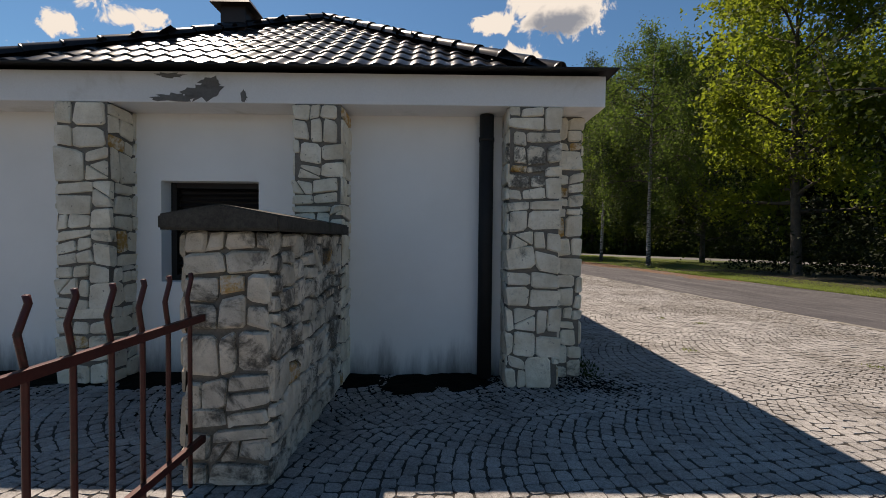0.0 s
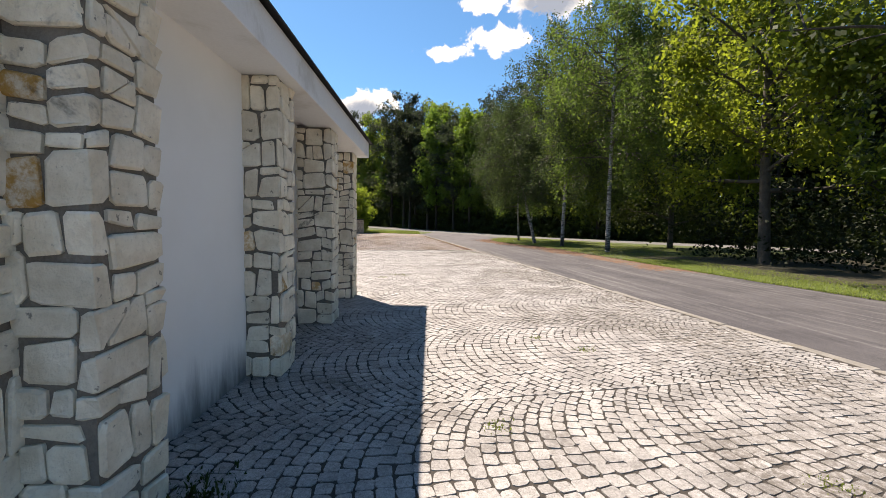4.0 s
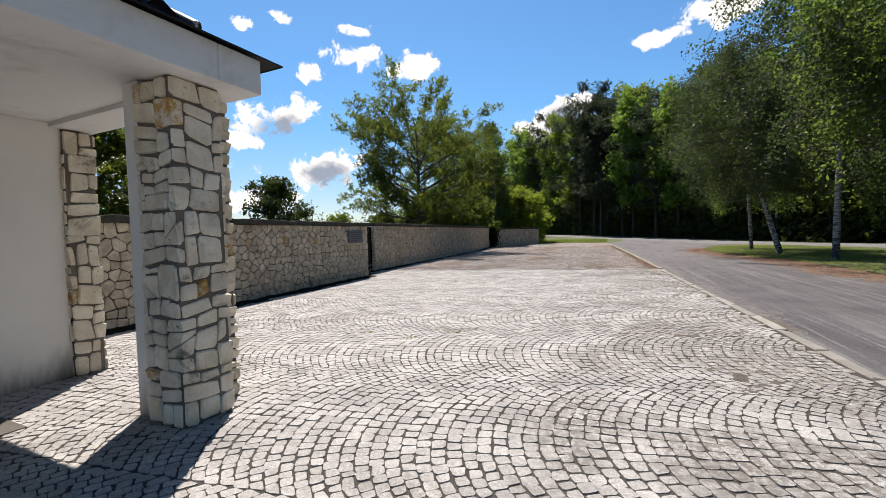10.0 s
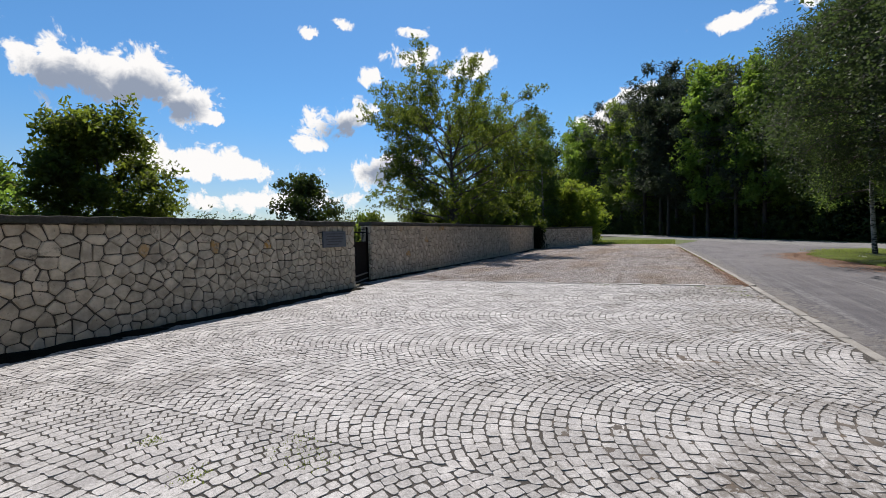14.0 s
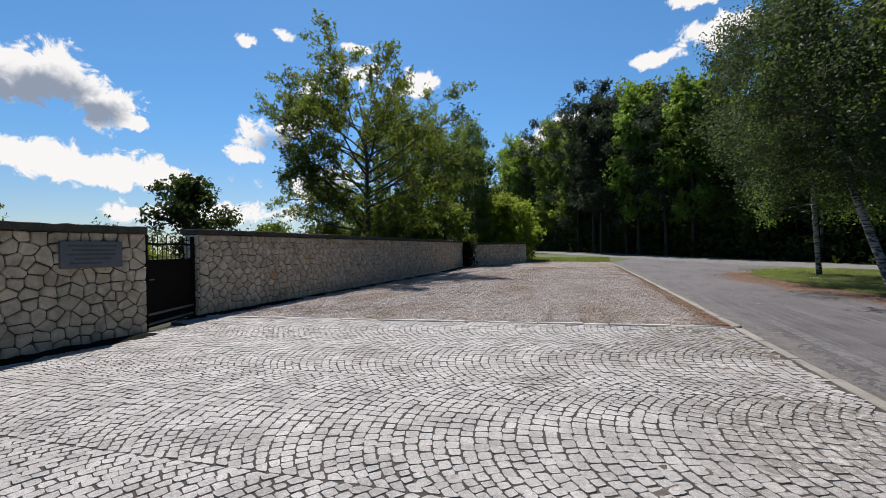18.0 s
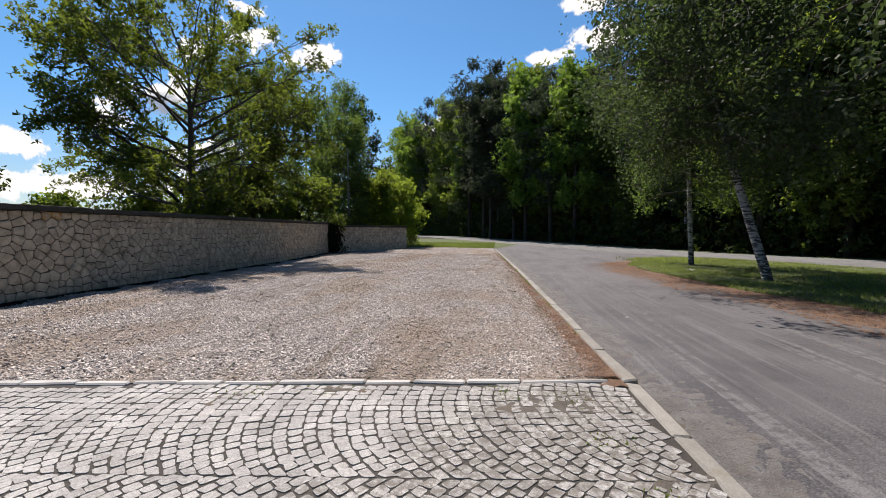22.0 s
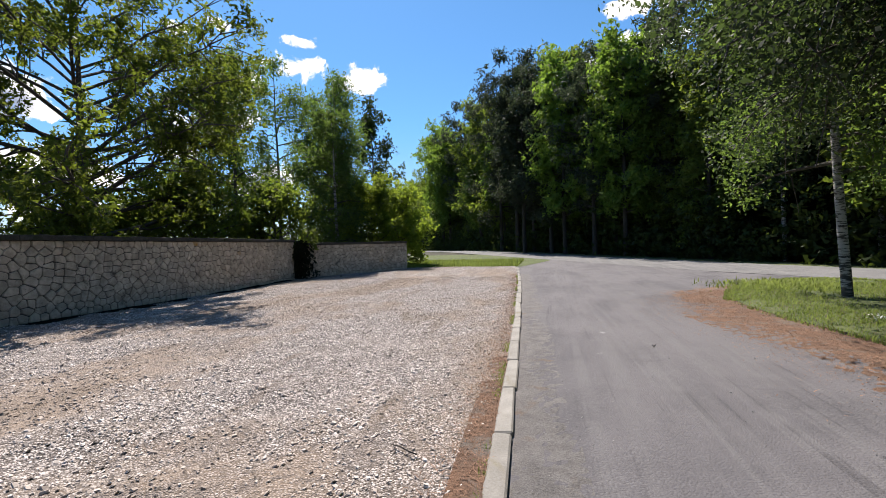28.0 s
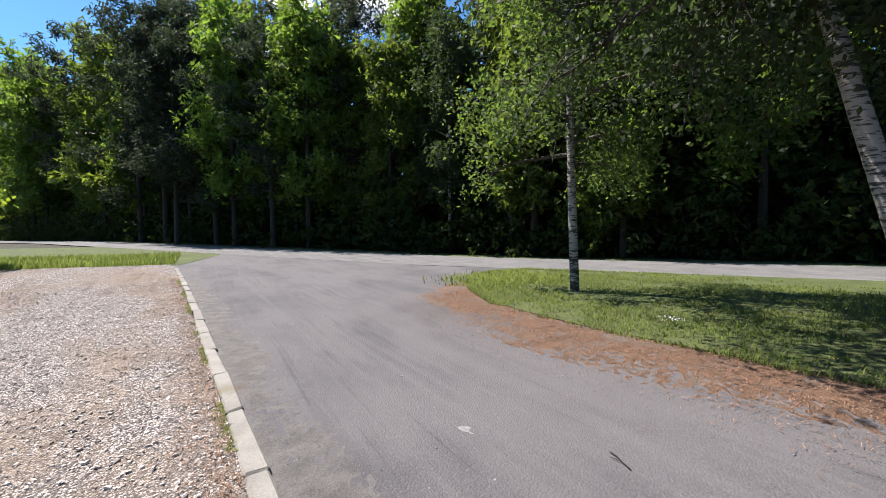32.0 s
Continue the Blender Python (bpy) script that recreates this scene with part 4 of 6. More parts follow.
# hip roof
AP = Vector((-3.62, NORTH / 2, 5.25))
R0 = Vector((WEST + 0.33, 0.33, TOP + 0.12))
R1 = Vector((-0.33, NORTH - 0.33, TOP + 0.12))
C = [Vector((R0.x, R0.y, R0.z)), Vector((R1.x, R0.y, R0.z)), Vector((R1.x, R1.y, R0.z)), Vector((R0.x, R1.y, R0.z))]
roof = child("roof", pydata("roof", [tuple(c) for c in C] + [tuple(AP)] + [(c.x, c.y, c.z - 0.028) for c in C], [(0, 1, 4), (1, 2, 4), (2, 3, 4), (3, 0, 4), (8, 7, 6, 5), (0, 5, 6, 1), (1, 6, 7, 2), (2, 7, 8, 3), (3, 8, 5, 0)], BLACK_METAL), house, None, "hip roof of glossy black pantiles")
TW, TL = 0.215, 0.325


def tile_mesh():
    """One pantile: a wave across, raised at its lower edge, with thickness."""
    V, F, n = [], [], 9
    for t in (0.0, -0.014):
        for j, (y, lift) in enumerate(((0.0, 0.018), (0.010, 0.021), (TL + 0.04, 0.002))):
            for i in range(n):
                s = i / (n - 1)
                V.append(((s - 0.5) * (TW + 0.02), y, lift + t + 0.015 * math.sin(2 * math.pi * s - 0.6) + 0.012))
    for j in range(2):
        for i in range(n - 1):
            a = j * n + i
            F.append((a, a + 1, a + n + 1, a + n))
    for i in range(n - 1):
        F.append((i, 3 * n + i, 3 * n + i + 1, i + 1))
    me = pydata("tile", V, F, ROOF, True)
    return me, np.array(V), np.array(F)


TILE, TILE_V, TILE_F = tile_mesh()
rest = []
for side in range(4):
    a, b = C[side], C[(side + 1) % 4]
    ex = (b - a).normalized()
    mid = (a + b) / 2
    foot = a + ex * (AP - a).dot(ex)
    ey = (AP - foot).normalized()
    ez = ex.cross(ey)
    S, L, xa = (AP - foot).length, (b - a).length, (AP - a).dot(ex)
    basis = Matrix((ex, ey, ez)).transposed().to_4x4()
    for j in range(int(S / TL) + 1):
        y = j * TL
        lo, hi = xa * (y + 0.1) / S, L - (L - xa) * (y + 0.1) / S
        nx = int(L / TW)
        for i in range(nx + 1):
            x = (i + 0.5) * L / nx
            if lo - 0.02 < x < hi + 0.02 and y < S - 0.2:
                m = Matrix.Translation(a + ex * x + ey * (y - 0.005)) @ basis
                if side == 0 or (side == 1 and j < 3):
                    child("tile", TILE, roof, m)
                else:
                    rest.append((np.array([m @ Vector(v) for v in TILE_V]), TILE_F))
V, F = merge(rest)
child("tiles", quads("tiles", V, F, ROOF_JOINED), roof, None, kind="stuff")
# half-round hip tiles
hip_v, hip_f = [], []
for j in range(3):
    y = (0.0, 0.02, 0.42)[j]
    r = (0.125, 0.125, 0.10)[j]
    for i in range(9):
        t = math.pi * i / 8
        hip_v.append((r * math.cos(t), y, r * math.sin(t) * 0.9))
for j in range(2):
    for i in range(8):
        hip_f.append((j * 9 + i, j * 9 + i + 1, j * 9 + i + 10, j * 9 + i + 9))
hip_f.append(tuple(range(9)))
HIP = pydata("hip_tile", hip_v, hip_f, ROOF, True)
for c in C:
    d = AP - c
    L = d.length
    ey = d.normalized()
    ex = ey.cross(Vector((0, 0, 1))).normalized()
    basis = Matrix((ex, ey, ex.cross(ey))).transposed().to_4x4()
    n = int(L / 0.37)
    for i in range(n):
        child("hip_tile", HIP, roof, Matrix.Translation(c + ey * (i * L / n + 0.02) + Vector((0, 0, 0.03))) @ basis)
# sheet-metal flashing over the fascia, up to the first course of tiles
rim = [Vector((WEST - 0.06, -0.17, TOP + 0.014)), Vector((0.06, -0.17, TOP + 0.014)), Vector((0.06, NORTH + 0.20, TOP + 0.014)), Vector((WEST - 0.06, NORTH + 0.20, TOP + 0.014))]
fv = [tuple(v) for v in rim] + [(c.x, c.y, c.z - 0.02) for c in C] + [(v.x, v.y, TOP + 0.002) for v in rim]
child("flashing", pydata("flashing", fv, [(i, (i + 1) % 4, 4 + (i + 1) % 4, 4 + i) for i in range(4)] + [(8 + i, 8 + (i + 1) % 4, (i + 1) % 4, i) for i in range(4)], BLACK_METAL), roof, None, "black sheet-metal flashing along the eaves")

# brown metal vent with a flared cap
vent = child("chimney", None, house, Matrix.Translation((-4.72, 2.65, 4.50)), "brown sheet-metal chimney with a flared cap")
box_part("shaft", (-0.19, 0.19, -0.19, 0.19, -0.3, 0.42), BROWN_METAL, vent, 0.012)
bm = block(bmesh.new(), -0.30, 0.30, -0.30, 0.30, 0.42, 0.62)
for v in bm.verts:
    if v.co.z > 0.6:
        v.co.x *= 0.55
        v.co.y *= 0.55
part("cap", bm, BROWN_METAL, vent)

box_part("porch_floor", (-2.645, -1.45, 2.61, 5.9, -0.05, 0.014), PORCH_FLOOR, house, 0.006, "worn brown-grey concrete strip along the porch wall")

# ---- low stone wall by the front, with the iron fence beyond ----
LOW = HOUSE @ Matrix.Translation((-2.99, -1.62, 0))
low = box_part("core", (0.02, 0.48, 0.02, 1.61, -0.1, 1.44), MORTAR, None)
low.name = "low_wall"
low.matrix_world = LOW
tagged(low, "low rubble stone wall with a dark weathered concrete cap", "wall", kind="structure")
rubble_face(low, Matrix.Translation((0.0, 0.02, 0.0)), 0.50, 1.45, 0.19, 0.016, 0.03, 31, mat=STAINED, squared=True)
rubble_face(low, Matrix.Translation((0.48, 0.0, 0.0)) @ Matrix.Rotation(radians(90), 4, "Z"), 1.61, 1.45, 0.195, 0.016, 0.03, 32, mat=STAINED, squared=True)
rubble_face(low, Matrix.Translation((0.02, 1.61, 0.0)) @ Matrix.Rotation(radians(-90), 4, "Z"), 1.61, 1.45, 0.22, 0.02, 0.03, 33)
cap = bmesh.new()
block(cap, -0.08, 0.58, -0.09, 1.61, 1.45, 1.57)
for v in cap.verts:
    if v.co.z > 1.5:
        v.co.z -= 0.035
r_ = [e for e in cap.edges if abs(e.verts[0].co.x - e.verts[1].co.x) > 0.5 and e.verts[0].co.z > 1.5 and e.verts[1].co.z > 1.5]
bmesh.ops.subdivide_edges(cap, edges=r_, cuts=1)
for v in cap.verts:
    if abs(v.co.x - 0.25) < 0.05 and v.co.z > 1.5:
        v.co.z += 0.06
bmesh.ops.bevel(cap, geom=list(cap.edges), offset=0.012, segments=2, affect="EDGES")
part("coping", cap, COPING, low, "dark weathered concrete cap")

fence = tagged(new("iron_fence"), "rust-red wrought iron fence with wavy pointed bars", "fence")
fence.matrix_world = HOUSE @ Matrix.Translation((-2.86, -1.68, 0)) @ Matrix.Rotation(radians(180), 4, "Z")
for z in (0.285, 0.965):
    box_part("rail", (-0.014, 0.014, -0.04, 3.4, z - 0.02, z + 0.02), RED_IRON, fence, 0.003)
for i in range(19):
    y = 0.05 + i * 0.178
    pts = [(0.02, y, 0.06), (0.02, y, 0.6), (0.02, y, 0.975), (0.022, y + 0.012, 1.045), (0.02, y + 0.024, 1.095), (0.02, y + 0.004, 1.145), (0.02, y - 0.014, 1.19), (0.02, y - 0.006, 1.218)]
    rod("bar", pts, 0.0115, RED_IRON, fence, 6)
for y in (3.42,):
    box_part("post", (-0.025, 0.025, y - 0.025, y + 0.025, -0.05, 1.10), RED_IRON, fence, 0.004)

# ---- cemetery wall ----
WALL_H, THICK = 1.80, 0.42


def wall_run(name, ends, height, seed, size, label, first=0.0, near_end=False, cap_h=0.12, over=0.07):
    """A rubble wall from end to end; its clad face on the yard side; a rough coping along the top."""
    (x0, y0), (x1, y1) = ends
    L = math.dist(*ends)
    ang = math.atan2(y1 - y0, x1 - x0)
    m = Matrix.Translation((x0, y0, (h(x0, y0) + h(x1, y1)) / 2)) @ Matrix.Rotation(ang, 4, "Z")
    bm = block(bmesh.new(), 0.0, L, 0.03, THICK, -0.3, height)
    me = bpy.data.meshes.new(name)
    bm.to_mesh(me)
    bm.free()
    me.materials.append(DARK_MORTAR)
    ob = tagged(new(name, me), label, "wall", kind="structure")
    ob.matrix_world = m
    rubble_face(ob, Matrix.Translation((0, 0.03, -0.02)), L, height + 0.01, size, 0.017, 0.026, seed, 300, first)
    if near_end:
        rubble_face(ob, Matrix.Translation((0.0, THICK, -0.02)) @ Matrix.Rotation(radians(-90), 4, "Z"), THICK - 0.03, height + 0.01, size * 0.8, 0.02, 0.03, seed + 50, 40)
    # coping in cast lengths, their edges worn
    rng = np.random.default_rng(seed + 7)
    n = max(1, round(L / 1.6))
    for i in range(n):
        a, b = i * L / n, (i + 1) * L / n - 0.006
        cm = block(bmesh.new(), a - (0.05 if i == 0 else 0), b, -over, THICK + over, height, height + cap_h + rng.uniform(-0.008, 0.008))
        bmesh.ops.subdivide_edges(cm, edges=[e for e in cm.edges if abs(e.verts[0].co.x - e.verts[1].co.x) > 0.5], cuts=9)
        for v in cm.verts:
            v.co += Vector((0, rng.normal(0, 0.007), rng.normal(0, 0.006) if v.co.z > height + 0.05 else abs(rng.normal(0, 0.004))))
        bmesh.ops.bevel(cm, geom=[e for e in cm.edges if e.calc_length() > 0.1], offset=0.008, segments=1, affect="EDGES")
        part("coping", cm, COPING, ob)
    return ob


# each wall is laid from its far end back, so that its clad side faces the yard
wall_run("wall_west", (WALL_A[0], WALL_A[1]), WALL_H, 41, 0.245, "wall of whitish rubble stone with a dark weathered coping", 4.4)
wall_run("wall_west_far", (WALL_B[0], WALL_B[1]), WALL_H, 42, 0.245, "long wall of whitish rubble stone under the trees", 0.0, True)
wall_run("wall_corner", (WALL_C[0], WALL_C[1]), 1.55, 43, 0.27, "wall end of weathered rubble stone, stained dark", 0.0)


# ---- dirt, worn soil, moss with shade in its colour ----
def patch(name, x, y, rx, ry, turn, mat, label, seed, lift=0.010, n=44, z0=0.0):
    """A low heap of soil whose uneven rim dips between the stones."""
    V = []
    c, s_ = math.cos(turn), math.sin(turn)
    for j in range(n + 1):
        for i in range(n + 1):
            a, b = 2 * i / n - 1, 2 * j / n - 1
            px, py = x + a * rx * c - b * ry * s_, y + a * rx * s_ + b * ry * c
            r = math.hypot(a, b)
            big, small = noise.noise((px * 1.7 + seed, py * 1.7, seed)), noise.noise((px * 9, py * 9, seed + 3.0))
            V.append((px, py, h(px, py) + z0 + lift * (1.0 - 1.75 * r ** 1.6 + 0.8 * big) + 0.012 * small + 0.007 * noise.noise((px * 27, py * 27, seed))))
    F = [(j * (n + 1) + i, j * (n + 1) + i + 1, (j + 1) * (n + 1) + i + 1, (j + 1) * (n + 1) + i) for j in range(n) for i in range(n)]
    V = np.array(V)
    V[:, 2] = np.maximum(V[:, 2], -0.03)
    return tagged(new(name, pydata(name, V, F, mat, True)), label, "soil", kind="stuff")


for i, (px, py, rx, ry) in enumerate(((5.35, 17.1, 0.75, 0.5), (6.8, 15.5, 0.6, 0.7), (5.85, 14.3, 0.95, 0.30), (6.6, 14.6, 0.5, 0.35), (6.5, 19.4, 0.5, 1.3), (6.2, 12.6, 0.5, 0.5), (6.0, 23.7, 0.9, 0.45), (4.1, 23.85, 0.7, 0.22), (6.55, 22.2, 0.3, 1.2), (7.0, 10.5, 0.45, 1.2), (3.2, 23.5, 0.6, 0.2))):
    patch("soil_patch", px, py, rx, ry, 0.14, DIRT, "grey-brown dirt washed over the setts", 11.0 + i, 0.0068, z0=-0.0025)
for i, (px, py, rx, ry) in enumerate(((6.1, 15.9, 1.1, 1.2), (5.5, 18.6, 1.3, 1.0), (6.4, 13.0, 0.9, 1.1), (6.1, 21.2, 0.9, 1.2), (4.9, 14.9, 0.9, 0.7))):
    patch("joint_dirt", px, py, rx, ry, 0.14, DIRT, "brown dirt silted up in the joints of the setts", 31.0 + i, 0.0036, 60, -0.0035)


def drift(name, y0, y1, edge_of, lo, hi, crest, lift, mat, label, seed, step_y=0.06, step_x=0.05):
    """A long thin drift of litter along an edge; its rims thin out and dip under."""
    ny, nx = int((y1 - y0) / step_y), int((hi - lo) / step_x)
    V = np.zeros(((ny + 1) * (nx + 1), 3))
    k = 0
    for j in range(ny + 1):
        y = y0 + (y1 - y0) * j / ny
        e = edge_of(y)
        fade = min(1.0, (y - y0) * 0.9 - 1.2, (y1 - y) * 0.9 - 1.2)
        for i in range(nx + 1):
            o = lo + (hi - lo) * i / nx
            r = (o - crest) / ((hi - crest) if o > crest else (crest - lo))
            x = e + o
            big, mid_, small = noise.noise((x * 0.9, y * 0.55, seed)), noise.noise((x * 4.0, y * 2.5, seed + 5)), noise.noise((x * 17, y * 17, seed + 9))
            V[k] = x, y, h(x, y) - 0.012 + lift * (fade - 1.55 * abs(r) ** 1.3 + 0.9 * big + 0.9 * mid_) + 0.015 * small
            k += 1
    V[:, 2] = np.maximum(V[:, 2], -0.06)
    F = [(j * (nx + 1) + i, j * (nx + 1) + i + 1, (j + 1) * (nx + 1) + i + 1, (j + 1) * (nx + 1) + i) for j in range(ny) for i in range(nx)]
    return tagged(new(name, pydata(name, V, F, mat, True)), label, "litter", kind="stuff")


# soil and moss in the house's shade, that shade painted in as black
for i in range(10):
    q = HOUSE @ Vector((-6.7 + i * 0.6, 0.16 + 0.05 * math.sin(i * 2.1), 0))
    patch("wall_foot_soil", q.x, q.y, 0.55, 0.42 + 0.08 * math.sin(i * 1.7), -0.066, MOSS_SHADE, "black soil and moss at the white wall's foot, shade put into the colour", 140.0 + i, 0.030, 30)
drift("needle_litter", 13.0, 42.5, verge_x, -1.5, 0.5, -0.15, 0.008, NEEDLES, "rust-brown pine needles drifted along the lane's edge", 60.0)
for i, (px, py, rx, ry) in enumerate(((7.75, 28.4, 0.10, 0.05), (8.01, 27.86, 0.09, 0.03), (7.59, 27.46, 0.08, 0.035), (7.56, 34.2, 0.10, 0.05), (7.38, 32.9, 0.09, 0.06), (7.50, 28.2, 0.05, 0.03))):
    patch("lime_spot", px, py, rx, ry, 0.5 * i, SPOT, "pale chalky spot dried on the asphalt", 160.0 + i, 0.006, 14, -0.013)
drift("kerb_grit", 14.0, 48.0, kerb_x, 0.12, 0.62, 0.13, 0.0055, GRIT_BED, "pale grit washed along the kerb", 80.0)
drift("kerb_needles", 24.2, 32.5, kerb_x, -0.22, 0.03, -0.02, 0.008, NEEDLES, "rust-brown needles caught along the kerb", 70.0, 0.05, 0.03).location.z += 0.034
# soil strips by the stone walls, darkened to carry the walls' shadow too
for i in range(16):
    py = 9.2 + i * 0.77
    patch("wall_foot_soil", wall_x(py) + 0.22, py, 0.50, 0.70, -0.04, MOSS_SHADE, "dark soil at the stone wall's foot, shade put into the colour", 90.0 + i, 0.035, 26)
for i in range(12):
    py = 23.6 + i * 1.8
    patch("wall_foot_soil", wall_x(py) + 0.05, py, 0.35, 1.2, 0.0, MOSS_SHADE, "dark soil at the stone wall's foot, shade put into the colour", 110.0 + i, 0.03, 22, 0.012)

# ---- gate and plaque in the cemetery wall ----
GA, GB = Vector((-3.27, 21.30, 0)), Vector((-3.95, 22.84, 0))
gate = tagged(new("iron_gate"), "closed dark iron gate with bars above, a dark sheet added for the gloom behind", "gate")
gate.matrix_world = Matrix.Translation(GA) @ Matrix.Rotation(math.atan2(GB.y - GA.y, GB.x - GA.x), 4, "Z")
GL = (GB - GA).length
for x in (0.03, GL - 0.03):
    box_part("post", (x - 0.03, x + 0.03, -0.03, 0.03, -0.05, 1.80), GATE_IRON, gate, 0.004)
for z in (0.10, 0.28, 1.30, 1.62):
    box_part("rail", (0.062, GL - 0.062, -0.018, 0.018, z - 0.02, z + 0.02), GATE_IRON if z > 0.5 else KERB, gate, 0.003)
# added sheet behind the rails, standing in for the dark interior seen through
box_part("panel", (0.064, GL - 0.064, 0.022, 0.028, 0.03, 1.28), GATE_IRON, gate)
for i in range(11):
    x = 0.12 + i * (GL - 0.24) / 10
    rod("bar", [(x, -0.002, 1.32), (x, -0.002, 1.6), (x, -0.002, 1.74), (x, -0.002, 1.80)], 0.009, GATE_IRON, gate, 6)
box_part("handle", (0.10, 0.22, -0.05, -0.028, 0.93, 0.95), KERB, gate, 0.004, "pale metal handle")
box_part("lock_plate", (0.08, 0.16, -0.026, -0.002, 0.86, 1.02), GATE_IRON, gate, 0.003)

pq = tagged(new("plaque"), "grey-blue slate plaque with worn lettering on the stone wall", "plaque")
pq.matrix_world = Matrix.Translation((wall_x(20.34) + 0.02, 20.34, 0)) @ Matrix.Rotation(math.atan2(WALL_A[1][1] - WALL_A[0][1], WALL_A[1][0] - WALL_A[0][0]), 4, "Z")
box_part("plate", (-0.45, 0.45, -0.045, 0.0, 1.22, 1.65), PLAQUE, pq, 0.006)
for z, a, b in ((1.58, -0.36, 0.36), (1.51, -0.30, 0.32), (1.44, -0.36, 0.34), (1.37, -0.26, 0.26), (1.30, -0.32, 0.13)):
    box_part("text_line", (a, b, -0.050, -0.0465, z - 0.014, z + 0.014), PLAQUE_TEXT, pq)

# ---- kerbs ----
kerb = tagged(new("kerb"), "worn pale concrete kerb between yard and lane", "kerb", kind="structure")
krng = np.random.default_rng(61)


def kerb_stone(parent, a, b, width, z0, z1, name="kerb_stone"):
    a, b = Vector(a), Vector(b)
    L = (b - a).length
    me = stone_mesh(krng, L - 0.012, width, z1 - z0, EDGING if name == "edging_stone" else KERB, 0.014, 0.006)
    me.name = name
    c = (a + b) / 2
    child(name, me, parent, Matrix.Translation((c.x, c.y, h(c.x, c.y) + (z0 + z1) / 2)) @ Matrix.Rotation(math.atan2(b.y - a.y, b.x - a.x), 4, "Z"))


y = -16.0
while y < 51.0:
    L = 1.0 if krng.random() < 0.85 else krng.uniform(0.55, 0.9)
    y2 = min(51.2, y + L)
    wob = krng.normal(0, 0.003, 2)
    kerb_stone(kerb, (kerb_x(y) + 0.07 + wob[0], y, 0), (kerb_x(y2) + 0.07 + wob[1], y2, 0), 0.13, -0.14, 0.007 if y < 24 else 0.032)
    y = y2
edge = tagged(new("edging"), "narrow pale concrete edging between setts and gravel", "edging", kind="structure")
x = -3.75
while x < 6.5:
    L = krng.choice([0.5, 0.5, 0.42, 0.62, 0.8])
    x2 = min(6.56, x + L)
    kerb_stone(edge, (x, strip_y(x) + krng.normal(0, 0.008), 0), (x2, strip_y(x2) + krng.normal(0, 0.008), 0), 0.075, -0.14, 0.022, "edging_stone")
    x = x2

# ---- sett pavement in segmental arcs ----
pave = tagged(new("sett_pavement"), "pale granite sett pavement laid in arcs", "pavement", kind="structure")
W, P_, R = 2.087, 0.105, 2.087 * 0.72
THM = math.asin(W / 2 / R)
YAW = radians(6.3)
srng = np.random.default_rng(77)
N_ARC = 23
g_end = math.log(math.tan(math.pi / 4 + (THM + 0.006) / 2))      # stones shorten towards the flanks, so that they stay square
th = 2 * np.arctan(np.exp(np.linspace(-g_end, g_end, N_ARC + 1))) - math.pi / 2
CX, CY = math.cos(YAW), math.sin(YAW)
inv = HOUSE.inverted()


def sett_allowed(x, y):
    if y > strip_y(x) - 0.06 or x > kerb_x(y) - 0.05:
        return False
    if y > 8 and x < wall_x(y) + (0.40 + 0.08 * math.sin(y * 5.0) if y < 21.0 else 0.1):
        return False
    q = inv @ Vector((x, y, 0))
    if -7.0 < q.x < -0.45 and 0.36 < q.y < 2.6:
        return False
    if q.x < -2.66 and 0.36 < q.y < 6.72 and q.x > -7.0:
        return False
    return y > -3.0 and x > -7.5


